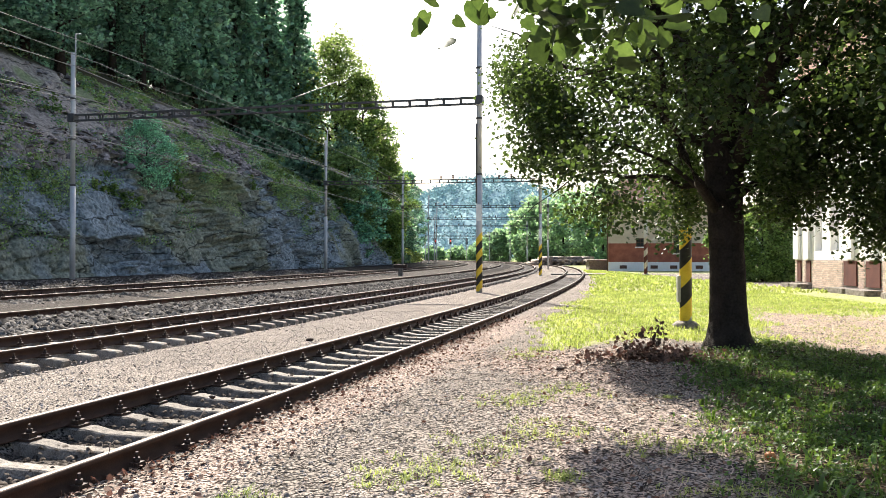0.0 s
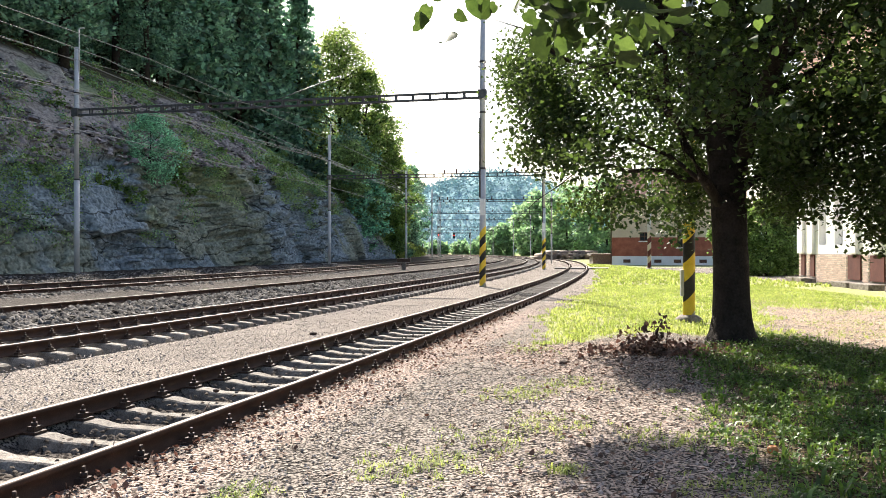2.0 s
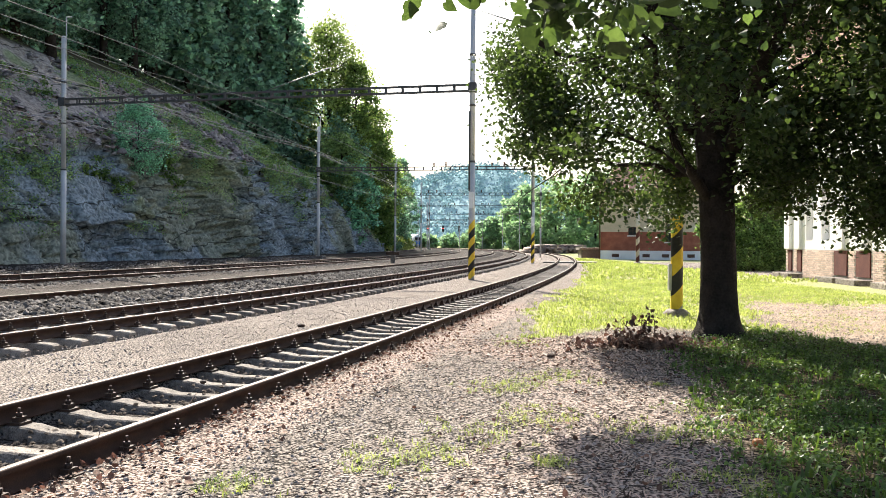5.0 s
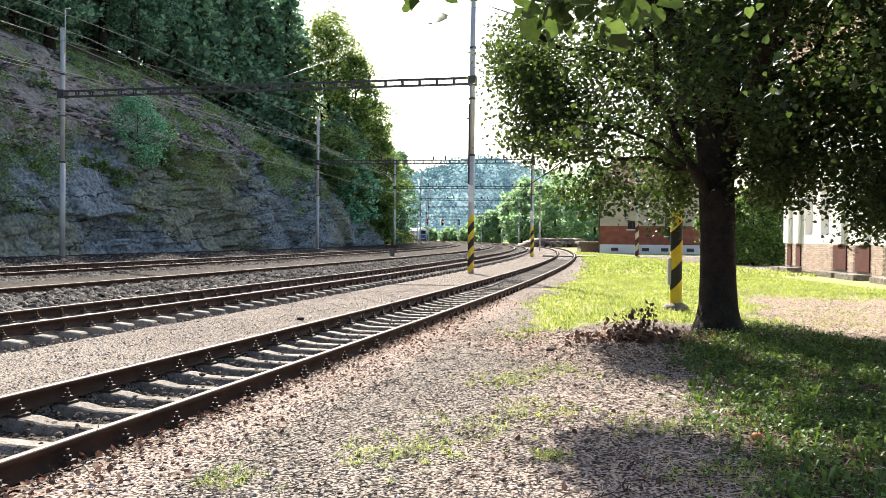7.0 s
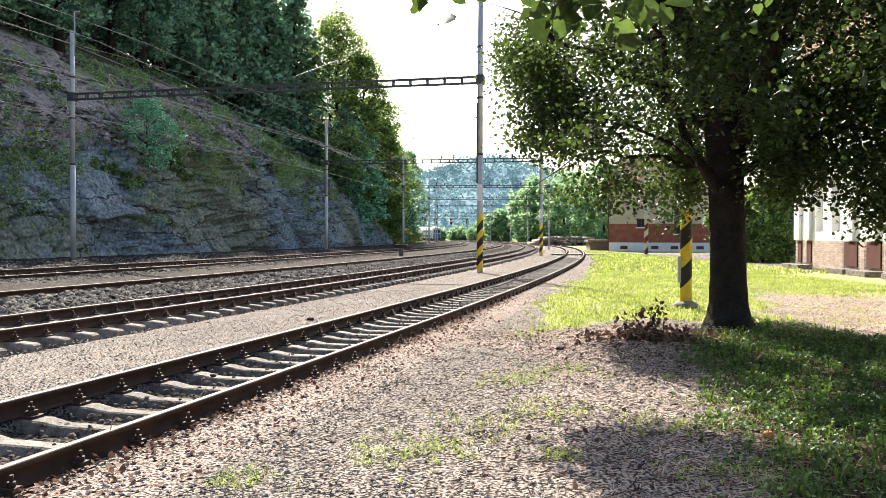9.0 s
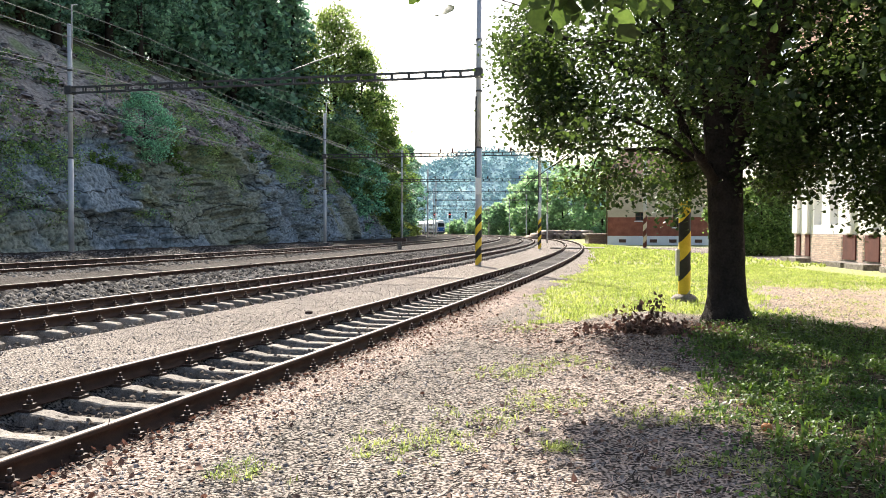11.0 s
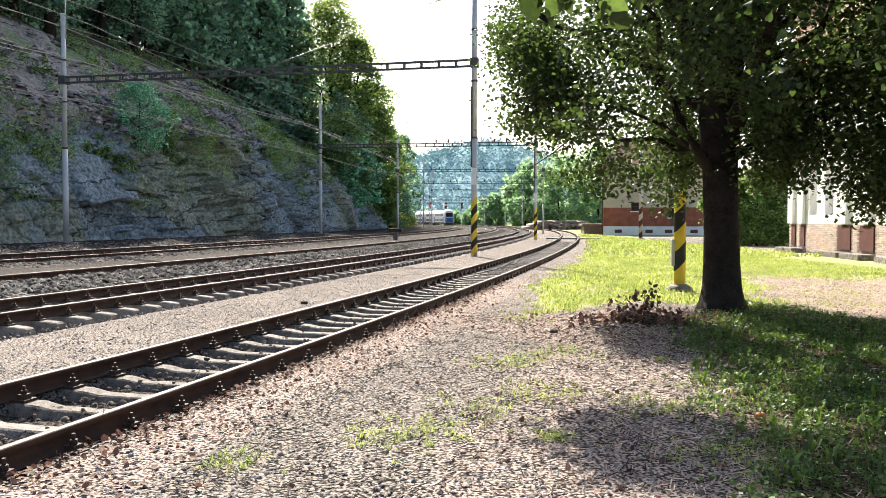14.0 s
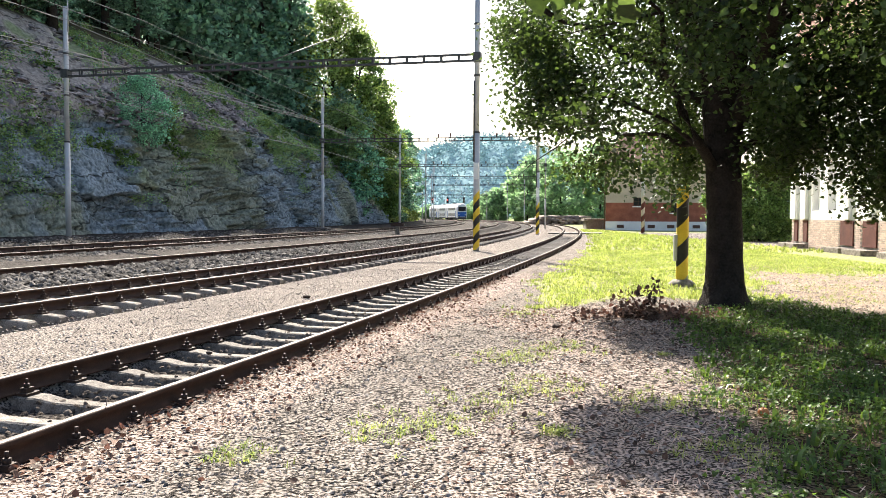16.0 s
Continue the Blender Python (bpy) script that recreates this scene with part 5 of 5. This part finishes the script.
    D = np.array([p for p in np.concatenate([D, R.uniform((0.5, -1.6, 2.6), (2.0, 0.1, 3.9), (80, 3))]) if not by_trunk(p)])
    leaf_cloud("side_crown", D, 0.24, 46, 0.075, "leaf", t, 4, 0.5, True, 0.6, 0.4)
    # crown above the view, filled in to thicken the linden's shade
    T = []
    while len(T) < 700:
        p = R.uniform((-4.2, -5.8, 5.6), (7.4, 5.2, 9.6))
        if p[0] > 0.5 and p[1] > 1.21 * p[2] - 2.8:
            continue
        if p[2] > 1.9 + 0.315 * (p[1] + 13.9) and ((p[0] - 1.6) / 5.9) ** 2 + ((p[1] + 0.4) / 5.6) ** 2 + ((p[2] - 4.6) / 5.0) ** 2 < 1 and noise.noise(Vector(p) * 0.75) < 0.06 and not airy(p):
            T.append(p)
    # two clumps added out of view to cast shade patches on the path
    for _ in range(120):
        q = R.normal(0, 1, 3)
        T.append(Vector((-5.0, -0.2, 7.0)) + Vector(q).normalized() * R.random() ** 0.4 * 0.52)
    for _ in range(150):
        q = Vector(R.normal(0, 1, 3)).normalized() * R.random() ** 0.4
        T.append((-3.6 + 0.8 * q.x, -1.2 + 0.5 * q.y, 6.9 + 0.3 * q.z))
    leaf_cloud("top_crown", T, 0.26, 46, 0.13, "leaf", t, 14, 0.6, False, 0.6, 0.3)
    # upper crown over the yard, unseen, added to shade the near leaves
    U = np.stack([R.uniform(-3.3, 8.0, 200), R.uniform(-10.5, -3.0, 200), R.uniform(0, 1, 200)], -1)
    U[:, 2] = 5.4 + 0.10 * U[:, 1] + 0.6 + 2.6 * U[:, 2]
    leaf_cloud("upper_crown", U, 0.42, 60, 0.13, "leaf", t, 7, 0.6, False, 0.6, 0.3)
    # twigs above the path, close to the viewer
    N = []
    R = np.random.default_rng(52)
    for _ in range(75):
        u = R.random() if R.random() < 0.4 else R.uniform(0.34, 0.74)
        N.append((-4.93 + 1.05 * u, -11.3 + R.uniform(-0.2, 0.25), np.interp(u, [0, 0.28, 0.36, 0.68, 0.75, 1], [2.36, 2.34, 2.24, 2.22, 2.32, 2.30]) + R.uniform(0, 0.34)))
    leaf_cloud("low_leaves", N, 0.06, 4, 0.072, "leaf", t, 5, 0.7, "heart", 0.0, 0.9)
    N = []
    for _ in range(24):
        N.append((R.uniform(-2.6, -0.6), R.uniform(-8.4, -6.6), 2.5 + 1.2 * R.random()))
    leaf_cloud("low_leaves", N, 0.2, 10, 0.064, "leaf", t, 6, 0.7, "heart", 0.3, 0.7)


linden()


# ---- grass, weeds, litter ----
def blades(name, P, height, mat, label, seed=1, width=0.006, lean=0.5, per=7):
    """Tufts of bent blades: each blade two quads."""
    rng = np.random.default_rng(seed)
    B = np.repeat(P, per, 0) + np.concatenate([rng.normal(0, 0.022, (len(P) * per, 2)), np.zeros((len(P) * per, 1))], 1)
    n = len(B)
    a = rng.uniform(0, 2 * np.pi, n)
    h = (height * rng.uniform(0.45, 1.3, n))[:, None]
    d = np.stack([np.cos(a), np.sin(a), 0 * a], 1)
    w = np.stack([-np.sin(a), np.cos(a), 0 * a], 1) * (width * rng.uniform(0.7, 1.4, n))[:, None]
    l = (lean * rng.uniform(0.2, 1.2, n))[:, None]
    zz = np.array([0, 0, 1.0])
    m1 = B + h * (0.55 * zz + 0.25 * l * d)
    m2 = B + h * (0.9 * zz * (1 - 0.3 * l) + 0.9 * l * d)
    V = np.stack([B - w, B + w, m1 + w * 0.8, m1 - w * 0.8, m2 + w * 0.15, m2 - w * 0.15], 1)
    o = 6 * np.arange(n)[:, None]
    q = np.concatenate([o + [[0, 1, 2, 3]], o + [[3, 2, 4, 5]]], 1).reshape(-1, 4)
    ob = np_mesh(name, V.reshape(-1, 3), q, mat)
    return tagged(ob, label, "grass", kind="stuff")


def sample_zone(which, n, x0, x1, y0, y1, power=1.0, seed=1):
    rng = np.random.default_rng(seed)
    X, Y = rng.uniform(x0, x1, n), y0 + (y1 - y0) * rng.random(n) ** power
    S, O, zn = zones_at(X, Y)
    keep = (rng.random(n) < zn[which]) & ((np.abs(O) > 1.15) | (S > 500)) & (X < 17.2)
    return np.stack([X, Y, ground_height(S, O)], -1)[keep]


_W = sample_zone("meadow", 25000, 1.0, 14, 12.8, 36, 1.2, 11)
_W = _W[[noise.noise(Vector((p[0] * 1.1, p[1] * 0.8, 4.0))) + 0.5 * noise.noise(Vector((p[0] * 4, p[1] * 3, 1.0))) > -0.22 - 0.03 * (p[1] - 14) for p in _W]]
blades("meadow_grass", _W, 0.085, "grass", "bright yellow-green sunlit grass in the yard", 1, 0.007, 0.9, 5)
blades("meadow_grass_far", sample_zone("meadow", 6000, 4.0, 17, 34, 90, 1.0, 12), 0.14, "grass", "bright sunlit grass further along the yard", 2, 0.02, 0.6, 6)
blades("yard_weeds", sample_zone("weeds", 5000, 1.4, 9, 3.4, 14.8, 1.0, 13), 0.10, "clover", "grass round the linden in a shade-darkened green", 3, 0.005, 0.7, 5)
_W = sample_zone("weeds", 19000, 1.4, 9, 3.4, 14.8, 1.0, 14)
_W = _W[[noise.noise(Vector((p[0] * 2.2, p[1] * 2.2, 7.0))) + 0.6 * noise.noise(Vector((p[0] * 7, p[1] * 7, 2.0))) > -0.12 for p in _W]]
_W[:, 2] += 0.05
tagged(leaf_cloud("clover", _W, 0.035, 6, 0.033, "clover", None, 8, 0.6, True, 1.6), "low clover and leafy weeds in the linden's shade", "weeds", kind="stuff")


_W = sample_zone("weeds", 450, 1.4, 9, 3.4, 14.8, 1.0, 19)
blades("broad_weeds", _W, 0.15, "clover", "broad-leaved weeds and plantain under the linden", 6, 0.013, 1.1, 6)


def sparse(seed, spots):
    rng = np.random.default_rng(seed)
    out = []
    for x, y, r, n in spots:
        q = rng.normal(0, 1, (n, 2)) * r * 0.5
        out.append(np.stack([x + q[:, 0], y + q[:, 1], 0 * q[:, 0]], -1))
    return np.concatenate(out)


SPOTS = [(0.72, 8.7, 0.45, 70), (-0.15, 5.8, 0.5, 90), (0.82, 5.7, 0.13, 24), (0.9, 7.2, 0.5, 50), (1.45, 9.4, 0.5, 50), (0.35, 6.6, 0.5, 40), (-1.3, 5.1, 0.3, 30), (2.45, 8.9, 0.12, 12), (1.9, 6.6, 0.5, 60), (1.3, 12.6, 0.4, 40), (1.9, 5.2, 0.5, 60), (2.6, 7.3, 0.6, 70), (8.2, 17.0, 1.6, 130), (10.0, 20.5, 2.0, 160), (7.3, 14.8, 0.9, 70), (9.5, 15.0, 1.4, 90)]
blades("sparse_grass", sparse(15, SPOTS), 0.058, "grass", "sparse tufts of pale grass in the gravel", 4, 0.0035, 1.9, 6)


def litter():
    rng = np.random.default_rng(16)
    n = 14000
    X, Y = rng.uniform(-4.5, 6, n), 3.2 + 12 * rng.random(n) ** 1.1
    S, O, zn = zones_at(X, Y)
    keep = rng.random(n) < np.clip(zn["litter"] * 0.9 + 0.05 * (O > 1.1), 0, 1)
    keep &= np.abs(O) > 0.85
    P = np.stack([X, Y, ground_height(S, O) + 0.012], -1)[keep]
    # dense strip by the rail: fallen leaves, also standing in for its shadow
    S2, O2 = 1 + 20 * rng.random(2600) ** 1.2, 0.84 + np.abs(rng.normal(0, 0.15, 2600))
    P = np.concatenate([P, line_points(S2, O2, rng.uniform(0.008, 0.03, 2600))])
    tagged(leaf_cloud("leaf_litter", P, 0.01, 1, 0.042, "dead_leaf", None, 9, 0.3, True, 2.5), "dry reddish-brown fallen leaves along the rail and path", "leaf litter", kind="stuff")
    n = 46000
    X, Y = rng.uniform(-3.5, 13, n), 3.2 + 22 * rng.random(n) ** 1.25
    S, O = offset_of(X, Y)
    k = (O > 1.3) & (rng.random(n) < 0.3 + 0.7 * smooth(3.0, 4.6, O)) & (inside(X, Y, MEADOW, 0.5) < 0.5) & ((inside(X, Y, WEEDS, 0.5) < 0.5) | (rng.random(n) < 0.35))
    X, Y = X[k], Y[k]
    a = rng.uniform(0, np.pi, len(X))
    L = rng.uniform(0.007, 0.032, len(X)) * np.where(rng.random(len(X)) < 0.015, 4, 1)
    d = np.stack([np.cos(a) * L, np.sin(a) * L, rng.uniform(-0.01, 0.02, len(X))], 1)
    w = np.stack([-np.sin(a), np.cos(a), 0 * a], 1) * 0.0035
    B = np.stack([X, Y, 0 * X + 0.014], 1)
    u = np.array([0, 0, 0.004])
    V = np.stack([B - d - w, B - d + w, B + d + w, B + d - w, B - d + u, B + d + u], 1)
    o = 6 * np.arange(len(X))[:, None]
    q = np.concatenate([o + [[0, 4, 5, 3]], o + [[4, 1, 2, 5]]], 1).reshape(-1, 4)
    tagged(np_mesh("dry_stalks", V.reshape(-1, 3), q, "straw"), "dry straw and twigs strewn over the gravel", "litter", kind="stuff")
    n = 9000
    X, Y = rng.uniform(-1.5, 6.5, n), 3.2 + 10 * rng.random(n) ** 1.2
    S, O = offset_of(X, Y)
    k = (O > 1.5) & ((inside(X, Y, WEEDS, 0.5) < 0.5) | (rng.random(n) < 0.3))
    X, Y = X[k], Y[k]
    a = rng.normal(0.3, 0.7, len(X))
    L = rng.uniform(0.012, 0.05, len(X))
    d = np.stack([np.cos(a) * L, np.sin(a) * L, rng.uniform(-0.006, 0.01, len(X))], 1)
    w = np.stack([-np.sin(a), np.cos(a), 0 * a], 1) * 0.004
    B = np.stack([X, Y, 0 * X + 0.018], 1)
    V = np.stack([B - d - w, B - d + w, B + d + w, B + d - w, B - d + u, B + d + u], 1)
    o = 6 * np.arange(len(X))[:, None]
    q = np.concatenate([o + [[0, 4, 5, 3]], o + [[4, 1, 2, 5]]], 1).reshape(-1, 4)
    tagged(np_mesh("dark_twigs", V.reshape(-1, 3), q, "bark"), "thin dark fallen twigs on the gravel path", "litter", kind="stuff")
    n = 48000
    X, Y = rng.uniform(-9, 13, n), 3.2 + 20 * rng.random(n) ** 1.5
    S, O, zn = zones_at(X, Y)
    k = (np.abs(O) > 1.2) & (np.abs(O + 5) > 1.3) & (O > -6.3) & (zn["weeds"] < 0.4) & (zn["meadow"] < 0.5)
    P = np.stack([X, Y, ground_height(S, O) + 0.002], -1)[k]
    scatter_stones("gravel", P, 0.017, "pebble", "small pale gravel chips in the yard", 18, 0.7)
    # broken stones between the sleepers of the near tracks
    n = 10000
    S, O = 2 + 38 * rng.random(n) ** 1.4, rng.uniform(-1.25, 1.25, n)
    O = np.where(rng.random(n) < 0.35, O - 5.01, O)
    P = line_points(S, O, np.where(O < -3, -0.02, rng.uniform(-0.13, -0.08, n)))
    n2 = 900
    P = np.concatenate([P, line_points(2 + 30 * rng.random(n2) ** 1.3, rng.uniform(-0.62, 0.62, n2), -0.045)])
    scatter_stones("track_stones", P, 0.028, "track_stone", "stones filling the gaps between the sleepers", 19)


litter()


def dead_sapling():
    """Withered shoots with dark hanging leaves."""
    t = thing("withered_bush", Matrix.Translation((3.28, 12.4, 0)), label="withered brown bush with hanging dead leaves", category="bush")
    rng = random.Random(4)
    tips = []
    for i in range(11):
        e = Vector((rng.uniform(-0.95, 0.85), rng.uniform(-0.5, 0.4), rng.uniform(0.08, 0.30)))
        if i < 4:
            e = Vector((-0.45 + 0.16 * i, 0.0, 0.40 + 0.04 * i))
        P = limb_points((rng.uniform(-0.3, 0.3), 0, 0), e, rng, 4, 0.1)
        part("stem", tubed(P, [0.008, 0.007, 0.006, 0.004, 0.002], 5), "wood_brown", t)
        tips += P[2:]
    leaf_cloud("dead_leaves", tips, 0.05, 5, 0.07, "dead_leaf", t, 12, 0.8, True, 0.2, 0.9)
    R = np.random.default_rng(3)
    H = np.stack([R.normal(0.05, 0.5, 130), R.normal(-0.15, 0.3, 130), R.uniform(0.015, 0.06, 130)], -1)
    leaf_cloud("fallen_foliage", H, 0.05, 9, 0.07, "dead_leaf", t, 13, 0.5, True, 0.8)


dead_sapling()


# ---- shrubs on the cutting ----
def shrub(s, u, h, r, mat, label, seed, clumps=40, per=60, size=0.16):
    broadleaf("shrub", hill_place(s, u) + Vector((-0.6, 0.0, -0.12 * h)), h, r, mat, label, clumps, per, size, seed, 0.05)["category"] = "shrub"


shrub(48.5, 0.9, 4.6, 1.75, "leaf_birch", "pale green birch shrub on the rock ledge", 300, 150, 80, 0.13)
_g = random.Random(8)
for _k in range(64):
    _s1 = _g.uniform(22, 108)
    shrub(_s1, _g.uniform(0.55, 1.7), _g.uniform(0.7, 2.0), _g.uniform(0.5, 1.3), _g.choice(["leaf_shrub", "leaf_far", "leaf_far"]), "small green shrub on the rocky slope", 310 + _k, 16, 45, 0.17)
_R = np.random.default_rng(21)
_S, _U = np.concatenate([_R.uniform(14, 118, 13000), _R.uniform(52, 100, 4500)]), np.concatenate([0.25 + 1.9 * _R.random(13000) ** 0.7, 0.9 + 1.15 * _R.random(4500)])
_O, _Z = hill_point(_S, _U)
_P = line_points(_S, _O, _Z + 0.1)
_keep = np_noise(_P[:, 0], _P[:, 1], _P[:, 2], 0.28, 3, 31) > np.where(_U < 0.9, 0.06, np.where(_S < 58, 0.08, 0.02))
_d = np.where(_R.random(len(_P)) < 0.2, 1, 0)
for _k, (_mat, _lab) in enumerate((("leaf_shrub", "low green bramble scrub on the slope"), ("leaf_dark", "dark heath and fern scrub on the slope"))):
    tagged(leaf_cloud("slope_scrub", _P[_keep & (_d == _k)], 0.2, 18, 0.13, _mat, None, 22 + _k, 0.7), _lab, "scrub", kind="stuff")


_S, _U = _R.uniform(14, 96, 4200), 0.98 + 1.0 * _R.random(4200)
_O, _Z = hill_point(_S, _U)
_P = line_points(_S, _O, _Z)
_P = _P[np_noise(_P[:, 0], _P[:, 1], _P[:, 2], 0.3, 3, 37) > -0.15] + np.array((0, 0, 0.05))
scatter_stones("scree_stones", _P, 0.26, "scree", "loose brown-grey stones lying on the scrubby slope", 38, 0.7)


def fence_prop(s, u):
    t = thing("wooden_prop", Matrix.Translation(hill_place(s, u)), label="bare wooden pole with a slanting strut on the slope", category="pole")
    part("pole", tubed([(0, 0, -0.3), (0, 0, 2.6)], 0.05, 6), "straw", t)
    part("strut", tubed([(1.3, 0.2, 0), (0, 0, 2.4)], 0.045, 6), "straw", t)


fence_prop(48.5, 1.36)


# ---- small things in the yard and by the line ----
def small_things():
    t = thing("fallen_apple", Matrix.Translation((2.44, 6.12, 0.045)), label="small orange-brown apple lying in the weeds", category="apple")
    bm = bmesh.new()
    bmesh.ops.create_uvsphere(bm, u_segments=16, v_segments=10, radius=0.042)
    for v in bm.verts:
        v.co.z *= 0.86
        v.co.z -= 0.012 * max(0, 1 - (v.co.x ** 2 + v.co.y ** 2) / 0.0004) * (1 if v.co.z > 0 else -1)
    part("fruit", bm, "apple", t)
    part("stalk", tubed([(0, 0, 0.02), (0.006, 0.004, 0.045)], 0.003, 5), "wood_brown", t)
    for x, y, r in ((1.58, 11.05, 0.06), (-2.42, 14.9, 0.07), (-2.5, 8.9, 0.035), (0.55, 15.2, 0.05), (2.1, 7.4, 0.03)):
        bm = bmesh.new()
        bmesh.ops.create_icosphere(bm, subdivisions=2, radius=r)
        for v in bm.verts:
            v.co *= 1 + 0.25 * noise.noise(v.co * 22 + Vector((x, y, 0)))
            v.co.z *= 0.6
        s = part("stone", bm, "fastener")
        s.location = (x, y, r * 0.35)
        tagged(s, "dark rounded stone lying on the gravel", "stone", "loose stones")
    for x, y, pts in ((-2.06, 6.95, [(0, 0, 0), (0.02, 0.01, 0.09), (0.0, 0.0, 0.17), (0.05, 0.02, 0.25)]), (-2.55, 5.78, [(0, 0, 0), (0.13, 0.0, 0.03), (0.19, 0.02, 0.12), (0.2, 0.02, 0.22)])):
        s = part("dry_stem", tubed(pts, [0.006, 0.006, 0.005, 0.003], 6), "straw")
        s.location = (x, y, 0)
        tagged(s, "pale dry bent stem beside the rail", "stem", "dry stems")
    m = thing("track_marker", along(60, -12.5, 0.0), label="small white concrete marker between the main tracks", category="marker post")
    part("post", boxed(-0.16, 0.16, -0.1, 0.1, -0.2, 0.7, bevel=0.03), "concrete", m)
    part("cap", boxed(-0.5, 0.5, -0.14, 0.14, 0.71, 0.95, bevel=0.02), "fastener", m)
    g = random.Random(6)
    lp = thing("log_pile", pose(15.5, 150.0, 0, 0, 0, -84), label="pile of grey-brown logs beyond the grass", category="log pile")
    for row in range(3):
        for k in range(19 - 3 * row):
            y, z = (k + 1.5 * row) * 0.62 + g.uniform(-0.08, 0.08), 0.3 + row * 0.48 + g.uniform(-0.05, 0.05)
            part("log", tubed([(g.uniform(-2, 1.5), y, z), (9 + g.uniform(-3, 2), y + g.uniform(-0.1, 0.1), z)], [0.3, 0.26], 9), "log_wood", lp)


small_things()


# ---- what moves ----
TRAIN = [(0.0, 318.0), (2.0, 310.5), (4.0, 302.0), (6.5, 290.5), (8.0, 284.5), (9.0, 280.0), (11.5, 268.0), (12.5, 261.5), (13.5, 253.5), (14.5, 244.5), (15.5, 234.5), (16.0, 229.0)]


def motions():
    for car, gap, far in zip(CARS, (0.0, 20.2, 35.8), (16.6, 12.0, 12.0)):
        rows = []
        for t, s in TRAIN:
            a = on_line(s + gap + 3.0, -9.79, 0.27)
            b = on_line(s + gap + far, -9.79, 0.27)
            d = (b - a).normalized()
            yaw = math.degrees(math.atan2(-d.x, d.y))
            p = a - d * 3.0
            rows.append((t, pose(p.x, p.y, p.z, 0, 0, yaw)))
        walk(car, rows)


motions()
